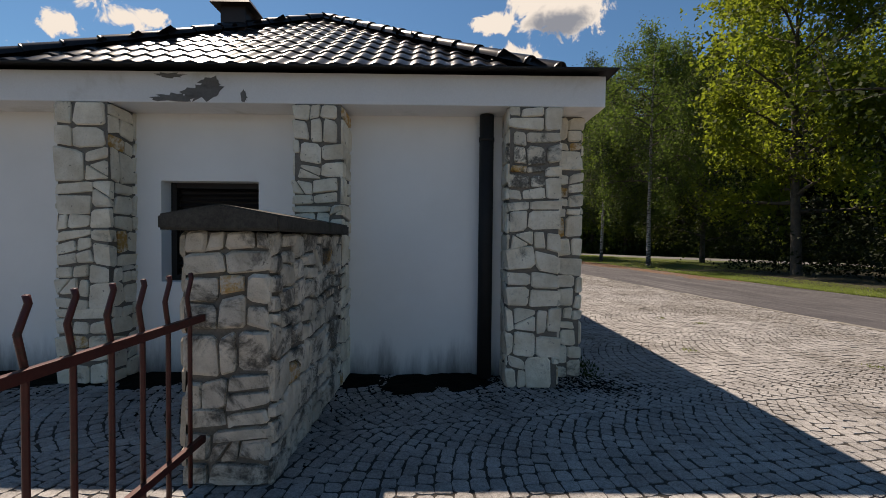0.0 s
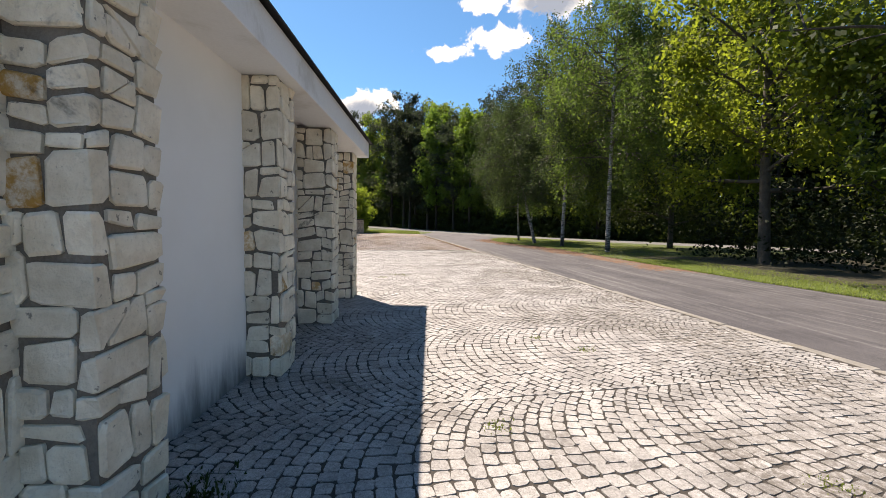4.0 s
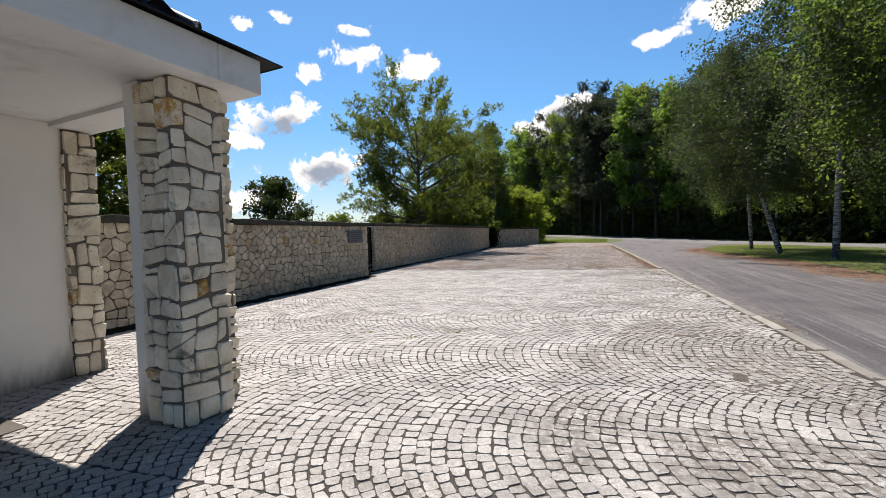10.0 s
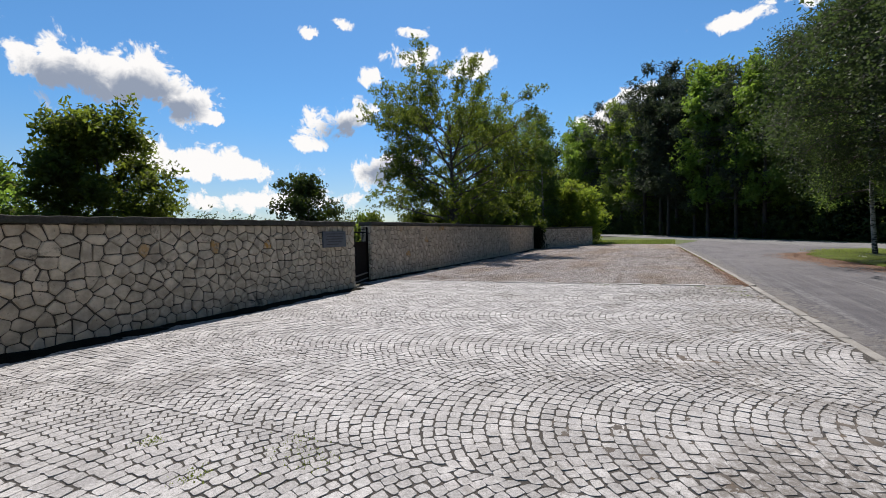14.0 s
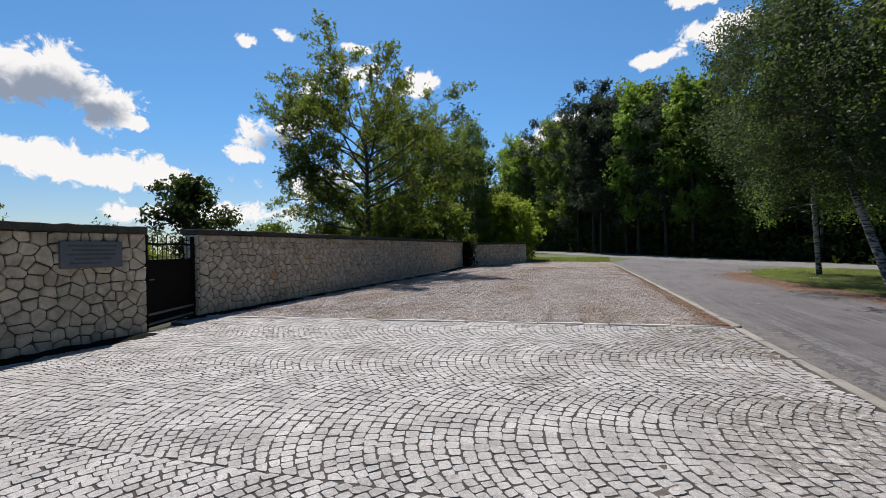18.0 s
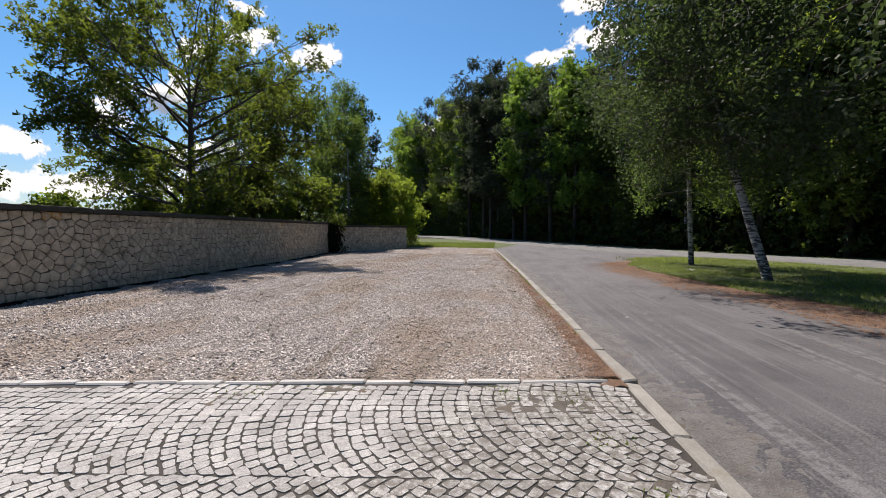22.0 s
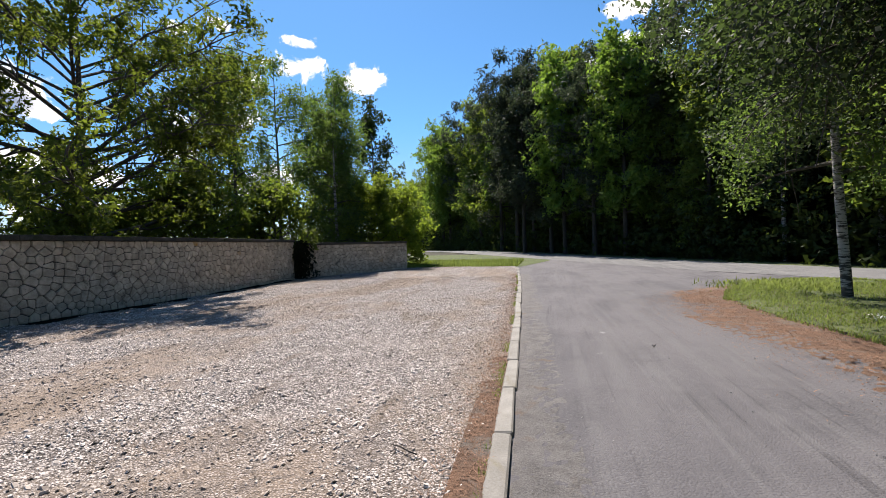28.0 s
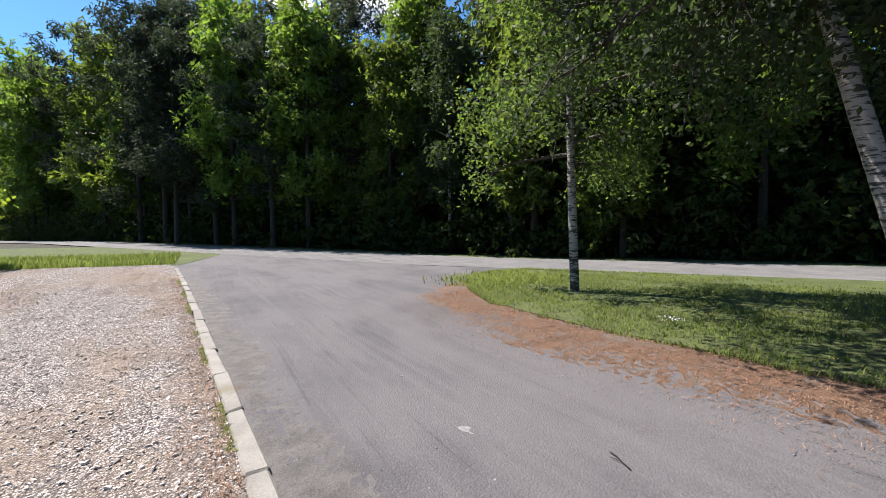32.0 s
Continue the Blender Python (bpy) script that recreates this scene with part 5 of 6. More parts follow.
sv, sf, singles, base_n = [], [], 0, 0
top_f = np.array([[0, 1, 2, 3], [0, 3, 4, 7], [4, 5, 6, 7]] + [[8 + i, 8 + (i + 1) % 8, (i + 1) % 8, i] for i in range(8)])
LENX, strips = 22.0, range(-6, 13)
for s in strips:
    yc = s * W
    phase = srng.uniform(0, P_)
    for r in range(int(LENX / P_)):
        x0 = -9.5 + r * P_ + phase
        tj = th + srng.normal(0, 0.0055, th.shape)
        tj[0], tj[-1] = th[0], th[-1]
        for i in range(N_ARC):
            ta, tb = tj[i], tj[i + 1]
            # corners: along the arc and across to the next arc
            pts = []
            for t_, dx in ((ta, 0), (tb, 0), (tb, P_), (ta, P_)):
                if dx:      # cross joints stand square to the arc
                    t_ = math.asin(math.sin(t_) * (1 - (1.0 if abs(t_) < THM - 0.01 else 0.35) * P_ * math.cos(t_) / R))
                pts.append((x0 + dx - R * math.cos(t_) + R, yc + R * math.sin(t_)))
            c = (sum(p[0] for p in pts) / 4, sum(p[1] for p in pts) / 4)
            wx, wy = c[0] * CX - c[1] * CY, c[0] * CY + c[1] * CX
            if not sett_allowed(wx, wy):
                continue
            Pq = np.array(pts) - c
            Pq = Pq * (1 - 0.0060 / np.maximum(0.03, np.linalg.norm(Pq, axis=1)))[:, None] + srng.normal(0, 0.0058, (4, 2))
            k1, k2 = srng.uniform(0.06, 0.23, (2, 4, 1))
            ring = np.stack([Pq + (np.roll(Pq, 1, 0) - Pq) * k1, Pq + (np.roll(Pq, -1, 0) - Pq) * k2], 1).reshape(8, 2)
            zt = srng.normal(0.0056, 0.0013)
            tl = srng.normal(0, 0.010, 2)
            inn = ring * srng.uniform(0.965, 0.985)
            vv = np.zeros((16, 3))
            vv[:8, :2], vv[8:, :2] = inn, ring * 1.01
            vv[:8, 2] = zt + inn @ tl
            vv[8:, 2] = -0.008
            vv[:, :2] = vv[:, :2] @ np.array([[CX, CY], [-CY, CX]])
            if singles < 300 and 3.2 < wx < 6.2 and 10.5 < wy < 12.2:
                child("sett", pydata("sett", vv, top_f, GRANITE), pave, Matrix.Translation((wx, wy, h(wx, wy))))
                singles += 1
            else:
                vv[:, 0] += wx
                vv[:, 1] += wy
                vv[:, 2] += h(wx, wy)
                sv.append(vv)
                sf.append(top_f + base_n)
                base_n += 16
child("setts", quads("setts", np.concatenate(sv), np.concatenate(sf), GRANITE_JOINED), pave, None, kind="stuff")

# ---- loose gravel ----
grng = np.random.default_rng(5)
chip = np.array([[1, 0.9, -0.35], [-0.9, 1, -0.35], [-1, -0.9, -0.35], [0.9, -1, -0.35], [0.62, 0.58, 0.5], [-0.6, 0.62, 0.5], [-0.62, -0.6, 0.5], [0.58, -0.62, 0.5]], float)
chip_f = np.array([[4, 5, 6, 7], [0, 1, 5, 4], [1, 2, 6, 5], [2, 3, 7, 6], [3, 0, 4, 7]])


def pebbles(n, region, smin, smax, mat, name, label, dz=0.012):
    pts = region(n)
    n = len(pts)
    size = grng.uniform(smin, smax, n) * grng.uniform(0.6, 1.2, n)
    V = chip[None] * size[:, None, None] * 0.72 * grng.uniform(0.6, 1.3, (n, 8, 1)) * np.array([1.15, 0.85, 0.75])
    a = grng.uniform(0, 6.28, n)
    ca, sa = np.cos(a)[:, None], np.sin(a)[:, None]
    X, Y = V[..., 0] * ca - V[..., 1] * sa, V[..., 0] * sa + V[..., 1] * ca
    tilt = grng.normal(0, 0.35, (n, 1))
    Z = V[..., 2] + X * tilt
    zz = np.array([h(p[0], p[1]) + dz + (ruts(p[0], p[1]) if dz > 0.01 else 0.0) for p in pts])
    out = np.stack([X + pts[:, :1], Y + pts[:, 1:2], Z + zz[:, None] + size[:, None] * 0.15], -1).reshape(-1, 3)
    F = (chip_f[None] + np.arange(n)[:, None, None] * 8).reshape(-1, 4)
    return tagged(new(name, quads(name, out, F, mat)), label, "gravel", kind="stuff")


def yard(n):
    y = 23.0 + 22.0 * grng.random(n) ** 1.7
    lo = np.array([wall_x(v) for v in y])
    hi = np.array([kerb_x(v) for v in y])
    x = lo + (hi - lo) * grng.random(n)
    keep = (y > 23.5 + 0.14 * x) & (np.array([noise.noise((u * 0.8, v * 0.5, 31.0)) + 0.5 * noise.noise((u * 3, v * 2, 37.0)) for u, v in zip(x, y)]) > grng.normal(-0.42, 0.22, n))
    return np.stack([x, y], 1)[keep]


pebbles(82000, yard, 0.009, 0.025, PEBBLE, "loose_gravel", "loose pale crushed stones", dz=0.011)


pebbles(5000, yard, 0.017, 0.032, PEBBLE, "loose_gravel", "larger loose pale crushed stones", dz=0.014)


def grit(n):
    y = 20 + 26 * grng.random(n)
    x = np.array([kerb_x(v) for v in y]) + 0.15 + np.abs(grng.normal(0, 0.32, n))
    return np.stack([x, y], 1)


pebbles(5000, grit, 0.003, 0.009, GRIT, "loose_grit", "pale grit strewn along the lane's edge", dz=-0.012)
pebbles(220, lambda n: np.stack([grng.uniform(6.6, 10.8, n), grng.uniform(19, 44, n)], 1), 0.006, 0.016, GRIT, "loose_grit", "single pale stones strewn on the lane", dz=-0.012)


def moss_shade_spots(n):
    """Close along the foot of the front wall and round the corner pier, thinning outwards; moss whose black also holds
    the shade.
    """
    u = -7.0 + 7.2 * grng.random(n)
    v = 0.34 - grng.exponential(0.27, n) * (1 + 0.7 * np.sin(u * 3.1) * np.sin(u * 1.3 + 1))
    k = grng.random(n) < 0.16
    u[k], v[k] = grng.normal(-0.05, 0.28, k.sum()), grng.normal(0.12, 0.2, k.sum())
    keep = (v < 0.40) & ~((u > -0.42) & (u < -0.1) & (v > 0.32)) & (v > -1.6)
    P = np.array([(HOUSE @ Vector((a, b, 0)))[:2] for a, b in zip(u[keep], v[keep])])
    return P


# specks fade outwards: part moss, part painted shade before the front wall
pebbles(15000, moss_shade_spots, 0.009, 0.025, MOSS_SHADE, "moss", "black moss and soil specks by the wall, shade put into the colour", dz=-0.004)


# ---- trees ----
def leaf_cloud(rng, centres, spread, per, size, flat=0.0, long=1.6, simple=False, hang=0.0):
    """Leaves scattered round centres: pointed quads, each folded a little."""
    n = len(centres) * per
    m_ = max(1, round(per / 5))
    clumps = np.repeat(np.asarray(centres), m_, 0).reshape(-1, m_, 3) + rng.normal(0, 1, (len(centres), m_, 3)) * spread
    C_ = clumps[np.repeat(np.arange(len(centres)), per), rng.integers(0, m_, n)] + rng.normal(0, 1, (n, 3)) * spread * np.array([0.34, 0.34, 0.34 + hang])
    a = rng.normal(0, 1, (n, 3))
    a[:, 2] *= 1 - flat
    a /= np.linalg.norm(a, axis=1)[:, None] + 1e-9
    b = np.cross(a, rng.normal(0, 1, (n, 3)))
    b /= np.linalg.norm(b, axis=1)[:, None] + 1e-9
    s = (size * rng.uniform(0.6, 1.3, n))[:, None]
    a, b = a * s * long * 0.5, b * s * 0.5
    if simple:      # far foliage: one pointed face a leaf
        return np.stack([C_ - a + b * 0.75, C_ - a - b * 0.75, C_ + a], 1).reshape(-1, 3), np.arange(n * 3).reshape(-1, 3)
    V = np.stack([C_ - a, C_ + b * 0.9 - a * 0.1, C_ + a, C_ - b * 0.9 - a * 0.1], 1).reshape(-1, 3)
    F = np.arange(n * 4).reshape(-1, 4)
    return V, F


def grow(rng, height, radius, lean=(0, 0), first=0.25, limbs=14, reach=0.35, rise=0.5, droop=0.0, subs=5, shape="round", wiggle=0.06, twigs=True):
    """Trunk, limbs and twigs of a tree as tubes, and the points where its leaves sit."""
    stem, limb_list, tips = None, [], []
    n = 9
    t = np.linspace(0, 1, n)
    bend = np.cumsum(rng.normal(0, wiggle, (n, 2)), 0) * height * 0.06
    k_ = t - 0.25 * t ** 2
    trunk = np.stack([lean[0] * k_ * height + bend[:, 0] * t, lean[1] * k_ * height + bend[:, 1] * t, t * height], 1)
    stem = (tube(np.vstack([[trunk[0] - [0, 0, 0.15]], trunk]), np.r_[radius * 1.45, radius * 1.12, radius * (1 - t[1:]) ** 0.8 + 0.012], 9))
    for i in range(limbs):
        f = first + (0.97 - first) * ((i + rng.random()) / limbs)
        p = np.array([np.interp(f, t, trunk[:, k]) for k in range(3)])
        u = (f - first) / (1 - first)
        if shape == "round":
            ln = reach * height * (0.35 + 0.9 * math.sin(math.pi * min(1, 0.18 + 0.82 * u)) ** 0.8)
        elif shape == "cone":
            ln = reach * height * (1.05 - 0.85 * u)
        elif shape == "dome":
            ln = reach * height * (0.50 + 0.55 * math.sin(math.pi * min(1, 0.25 + 0.62 * u)))
        else:
            ln = reach * height * (0.55 + 0.6 * math.sin(math.pi * min(1, 0.1 + 0.85 * u)))
        ln *= rng.uniform(0.85, 1.1) if shape == "dome" else rng.uniform(0.6, 1.3)
        az = i * 2.4 + rng.normal(0, 0.5)
        el = rise * (0.5 + 0.9 * u) + rng.normal(0, 0.15)
        d = np.array([math.cos(az) * math.cos(el), math.sin(az) * math.cos(el), math.sin(el)])
        s = np.linspace(0, 1, 6)
        q = p + d * (s * ln)[:, None] + np.cumsum(rng.normal(0, 0.035, (6, 3)), 0) * ln * 0.6
        q[:, 2] += -droop * ln * s ** 2 * 0.6
        q[0] = p
        r0 = radius * (1 - f) ** 0.7 * 0.5 + 0.012
        tubes = [tube(q, r0 * (1 - s * 0.85) + 0.004, 5)]
        for k in range(subs):
            g = rng.uniform(0.25, 1.0)
            p2 = np.array([np.interp(g, s, q[:, c]) for c in range(3)])
            d2 = d + rng.normal(0, 0.75, 3)
            d2[2] += 0.15
            d2 /= np.linalg.norm(d2)
            l2 = ln * rng.uniform(0.25, 0.5) * (1.15 - 0.5 * g)
            s2 = np.linspace(0, 1, 5)
            q2 = p2 + d2 * (s2 * l2)[:, None] + np.cumsum(rng.normal(0, 0.03, (5, 3)), 0) * l2
            q2[:, 2] += -droop * l2 * s2 ** 2 * 1.5
            q2[0] = p2
            if twigs:
                tubes.append(tube(q2, r0 * 0.35 * (1 - s2 * 0.8) + 0.003, 4))
            tips += [q2[2], q2[3], q2[4], (q2[3] + q2[4]) / 2]
            if droop > 0.3:      # hanging twigs
                for m_ in range(3):
                    st = q2[rng.integers(2, 5)]
                    hang = rng.uniform(0.5, 1.5) * droop
                    tips += [st + np.array([rng.normal(0, 0.12), rng.normal(0, 0.12), -hang * w]) for w in (0.3, 0.6, 0.9)]
        tips += [q[4], q[5]]
        limb_list.append(merge(tubes))
    tips.append(trunk[-1])
    return stem, limb_list, np.array(tips)


def tree(name, seed, m, label, category, bark, leaf, leaves, size, spread, group="", low=0.3, simple=False, long=1.6, cover=0.0, **kw):
    rng = np.random.default_rng(seed)
    stem, limb_list, tips = grow(rng, twigs=group != "wood", **kw)
    if group == "wood":
        stem, limb_list = merge([stem] + limb_list), []
    if cover:      # leaves close round the upper trunk
        axis = stem[0].reshape(-1, 9, 3).mean(1)
        z = rng.uniform(cover, axis[-1, 2], 600)
        tips = np.vstack([tips, np.stack([np.interp(z, axis[:, 2], axis[:, 0]), np.interp(z, axis[:, 2], axis[:, 1]), z], 1) + rng.normal(0, 0.3, (600, 3)) + [-0.22, -0.22, 0]])
    tips = tips[tips[:, 2] > low]
    ob = tagged(new(name), label, category, group)
    for nm, (V, F), mt in [("trunk", stem, bark)] + [("limb", v, BARK) for v in limb_list]:
        tr = quads(nm, V, F, mt)
        tr.polygons.foreach_set("use_smooth", [True] * len(tr.polygons))
        child(nm, tr, ob)
    V, F = leaf_cloud(rng, tips, spread, max(1, round(leaves / len(tips))), size, long=long, hang=0.5 * kw.get("droop", 0.0), simple=simple or group == "wood")
    child("crown", quads("crown", V, F, leaf), ob)
    ob.matrix_world = m
    return ob


def at(x, y, turn=0.0, s=1.0):
    return Matrix.Translation((x, y, h(x, y) - 0.04)) @ Matrix.Rotation(turn, 4, "Z") @ Matrix.Scale(s, 4)


# birches and others on the verge
tree("birch_tree", 101, at(13.10, 38.3), "slender birch with white bark on the grass verge", "tree", BIRCH_BARK, LEAF_HANG, 22000, 0.07, 0.22, "verge trees", low=2.5,
     height=10.8, radius=0.092, lean=(-0.05, 0.0), first=0.24, limbs=30, reach=0.20, rise=0.5, droop=0.6, subs=6)
tree("birch_tree", 102, at(12.85, 32.95), "leaning birch with white bark at the edge of the verge", "tree", BIRCH_BARK, LEAF_BIRCH, 60000, 0.06, 0.29, "verge trees", low=3.0, cover=3.1,
     height=10.8, radius=0.12, lean=(-0.21, 0.22), first=0.33, limbs=42, reach=0.22, rise=0.45, droop=0.6, subs=8)
tree("birch_tree", 103, at(13.3, 28.8), "tall birch with a bare white trunk", "tree", BIRCH_BARK, LEAF_BIRCH, 34000, 0.085, 0.26, "verge trees",
     height=14.0, radius=0.11, lean=(0.01, 0.0), first=0.30, limbs=34, reach=0.23, rise=0.5, droop=0.7, subs=7)
tree("birch_tree", 104, at(13.75, 23.6), "tall birch with a bare white trunk", "tree", BIRCH_BARK, LEAF_HANG, 34000, 0.085, 0.26, "verge trees",
     height=13.5, radius=0.12, lean=(0.0, 0.01), first=0.33, limbs=34, reach=0.23, rise=0.5, droop=0.7, subs=7)
tree("maple_tree", 105, at(16.6, 17.0), "broad-leaved tree with yellow-green spring leaves", "tree", BARK, LEAF_BRIGHT, 42000, 0.12, 0.40, "verge trees",
     height=13.0, radius=0.20, lean=(-0.02, 0.03), first=0.2, limbs=26, reach=0.30, rise=0.55, droop=0.1, subs=6)
tree("maple_tree", 106, at(19.8, 27.4), "broad-leaved tree in spring leaf", "tree", BARK, LEAF_DEEP, 32000, 0.11, 0.45, "verge trees",
     height=12.0, radius=0.16, first=0.12, limbs=26, reach=0.28, rise=0.5, droop=0.1, subs=6)
tree("maple_tree", 107, at(17.5, 9.0), "broad-leaved tree with yellow-green spring leaves", "tree", BARK, LEAF_DEEP, 26000, 0.12, 0.5, "verge trees",
     height=13.0, radius=0.2, first=0.12, limbs=28, reach=0.32, rise=0.5, droop=0.1, subs=6)
tree("maple_tree", 108, at(21.0, 3.0), "broad-leaved tree in spring leaf", "tree", BARK, LEAF_DEEP, 14000, 0.16, 0.5, "verge trees",
     height=13.0, radius=0.2, first=0.1, limbs=26, reach=0.32, rise=0.5, droop=0.1, subs=6)

# behind the cemetery wall
tree("oak_tree", 111, at(-8.8, 38.2), "large spreading oak behind the stone wall", "tree", BARK, LEAF_OAK, 70000, 0.11, 0.17, "", simple=True,
     height=9.8, radius=0.22, lean=(0.01, 0.0), first=0.14, limbs=42, reach=0.61, rise=0.55, droop=0.10, subs=12, wiggle=0.12, shape="dome")
tree("oak_tree", 112, at(-21.6, 22.4), "dense round oak in the cemetery", "tree", BARK, LEAF_OAK, 30000, 0.17, 0.3, "", simple=True, shape="dome",
     height=7.2, radius=0.2, first=0.1, limbs=30, reach=0.40, rise=0.45, droop=0.05, subs=8)
tree("broadleaf_tree", 114, at(-33.0, 20.5), "small round tree in the cemetery", "tree", BARK, LEAF_BROAD, 9000, 0.2, 0.4, "",
     height=6.8, radius=0.12, first=0.12, limbs=18, reach=0.36, rise=0.5, subs=6)
tree("broadleaf_tree", 113, at(-20.7, 36.0), "small round tree in the cemetery", "tree", BARK, LEAF_DEEP, 9000, 0.16, 0.3, "",
     height=5.6, radius=0.12, first=0.15, limbs=18, reach=0.33, rise=0.5, subs=6)
for i, (x, y, hh, kind) in enumerate(((-9.6, 46.5, 12.2, 0), (-7.2, 53.2, 12.8, 0), (-8.7, 56.0, 13.8, 0), (-12.5, 48.0, 12.6, 0), (-10.4, 51.5, 13.4, 0), (-8.0, 42.0, 4.4, 1), (-6.6, 45.6, 4.2, 1), (-10.5, 41.5, 3.2, 1), (-13.2, 40.5, 2.7, 1), (-16.5, 38.5, 2.5, 1), (-8.6, 28.0, 1.3, 1), (-11.0, 31.0, 1.4, 1), (-10.6, 25.5, 1.2, 1), (-4.4, 52.6, 4.9, 2), (-2.9, 53.4, 4.3, 2), (-9.4, 64.4, 13.8, 3), (-12.5, 58.5, 13.0, 0), (-5.6, 50.2, 9.5, 0), (-13.5, 66.0, 11.0, 3))):
    if kind == 0:
        tree("birch_tree", 120 + i, at(x, y), "birch with thin hanging twigs behind the wall", "tree", BIRCH_BARK if i % 2 else BARK, LEAF_HANG, 12000, 0.12, 0.26, "trees behind the wall", simple=True,
             height=hh, radius=0.11, first=0.15, limbs=24, reach=0.17, rise=0.6, droop=0.5, subs=5)
    elif kind == 3:
        tree("broadleaf_tree", 120 + i, at(x, y), "slim broad-leaved tree standing beyond the wall", "tree", BARK, LEAF_DEEP, 9000, 0.16, 0.32, "trees behind the wall",
             height=hh, radius=0.13, first=0.2, limbs=24, reach=0.16, rise=0.6, subs=5, shape="tall")
    elif kind == 1:
        tree("shrub", 120 + i, at(x, y), "dense green shrub behind the wall", "shrub", BARK, LEAF_MID, 6000, 0.15, 0.3, "shrubs behind the wall",
             height=hh, radius=0.08, first=0.08, limbs=22, reach=0.4, rise=0.6, subs=6)
    else:
        tree("shrub", 120 + i, at(x, y), "bright yellow-green shrub beside the wall end", "shrub", BARK, LEAF_SHRUB, 13000, 0.12, 0.26, "shrubs behind the wall",
             height=hh, radius=0.07, first=0.06, limbs=22, reach=0.42, rise=0.55, subs=6)

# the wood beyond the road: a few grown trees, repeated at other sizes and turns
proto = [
    tree("broadleaf_tree", 201, at(13.0, 66.0), "tall dense broad-leaved tree at the wood's edge", "tree", SHADED_BARK, LEAF_MID, 9000, 0.27, 0.42, "wood", height=17, radius=0.20, first=0.14, limbs=32, reach=0.155, rise=0.6, subs=5, shape="tall"),
    tree("broadleaf_tree", 202, at(19.0, 57.5), "tall bright green tree at the wood's edge", "tree", SHADED_BARK, LEAF_BROAD, 9000, 0.26, 0.42, "wood", height=16.5, radius=0.18, first=0.18, limbs=32, reach=0.14, rise=0.6, subs=5, shape="tall"),
    tree("pine_tree", 203, at(15.5, 63.0), "dark tall pine in the wood", "tree", SHADED_BARK, LEAF_PINE, 10000, 0.14, 0.30, "wood", long=3.0, height=18.0, radius=0.2, first=0.22, limbs=38, reach=0.14, rise=0.3, subs=5, shape="tall"),
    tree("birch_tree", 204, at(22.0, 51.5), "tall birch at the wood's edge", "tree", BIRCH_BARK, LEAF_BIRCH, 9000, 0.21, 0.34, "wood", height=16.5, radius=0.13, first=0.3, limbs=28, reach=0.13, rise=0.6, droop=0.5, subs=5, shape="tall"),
    tree("young_tree", 205, at(24.0, 46.0), "young leafy tree under the wood's edge", "tree", SHADED_BARK, LEAF_MID, 4000, 0.20, 0.34, "wood", height=6, radius=0.06, first=0.1, limbs=18, reach=0.22, rise=0.6, subs=4),
    tree("broadleaf_tree", 206, at(30.0, 47.5), "tall tree within the wood", "tree", SHADED_BARK, LEAF_DEEP, 5500, 0.36, 0.5, "wood", height=18.5, radius=0.2, first=0.12, limbs=24, reach=0.16, rise=0.55, subs=4, shape="tall"),
    tree("pine_tree", 207, at(27.0, 53.0), "tall dark pine within the wood", "tree", SHADED_BARK, LEAF_PINE, 6500, 0.17, 0.42, "wood", long=2.8, height=19.5, radius=0.2, first=0.2, limbs=24, reach=0.14, rise=0.25, subs=4, shape="tall"),
]
frng = np.random.default_rng(9)
for kind, x, y, tall in ((2, 3.2, 77.0, 23.0), (2, 5.2, 75.5, 21.0), (6, 1.0, 80.5, 21.5), (2, 4.2, 73.2, 19.0), (6, 7.0, 70.0, 18.6), (0, 9.0, 71.5, 19.5), (1, 8.2, 68.0, 17.6), (2, -6.2, 96.0, 24.0), (0, -3.2, 90.0, 21.0), (1, -12.8, 105.0, 23.0), (1, -10.5, 101.0, 20.0), (0, -16.0, 112.0, 22.0), (2, 10.5, 64.5, 17.0), (1, 12.5, 62.0, 16.4), (0, 0.5, 84.0, 19.0)):
    copy_thing(proto[kind], at(x, y, frng.uniform(0, 6.28), tall / (17, 16.5, 18.0, 16.5, 6, 18.5, 19.5)[kind]))
y = -4.0
k = 0
while y < 150:
    x = road_far(y) + frng.uniform(2.6, 5.5)
    if y < 44:
        kind = frng.choice([0, 0, 3, 2, 3, 6, 1])
    elif y < 55:
        kind = frng.choice([2, 3, 0])
    elif y < 67:
        kind = frng.choice([1, 0, 1])
    elif y < 78:
        kind = frng.choice([2, 2, 6])
    else:
        kind = frng.choice([0, 1, 0])
    copy_thing(proto[kind], at(x, y, frng.uniform(0, 6.28), frng.uniform(0.85, 1.12) * (0.86 if 50 < y < 72 else 1.0)))
    if k % 3 == 0:
        copy_thing(proto[4], at(road_far(y) + frng.uniform(1.8, 3.6), y + 1.2, frng.uniform(0, 6.28), frng.uniform(0.6, 1.1)))
    x2 = road_far(y) + frng.uniform(7, 11)
    copy_thing(proto[frng.choice([5, 6, 6, 5, 5])], at(x2, y + frng.uniform(-1, 2), frng.uniform(0, 6.28), frng.uniform(0.9, 1.15)))
    y += frng.uniform(3.2, 5.0) * (1.0 if y < 72 else 2.2)
    k += 1
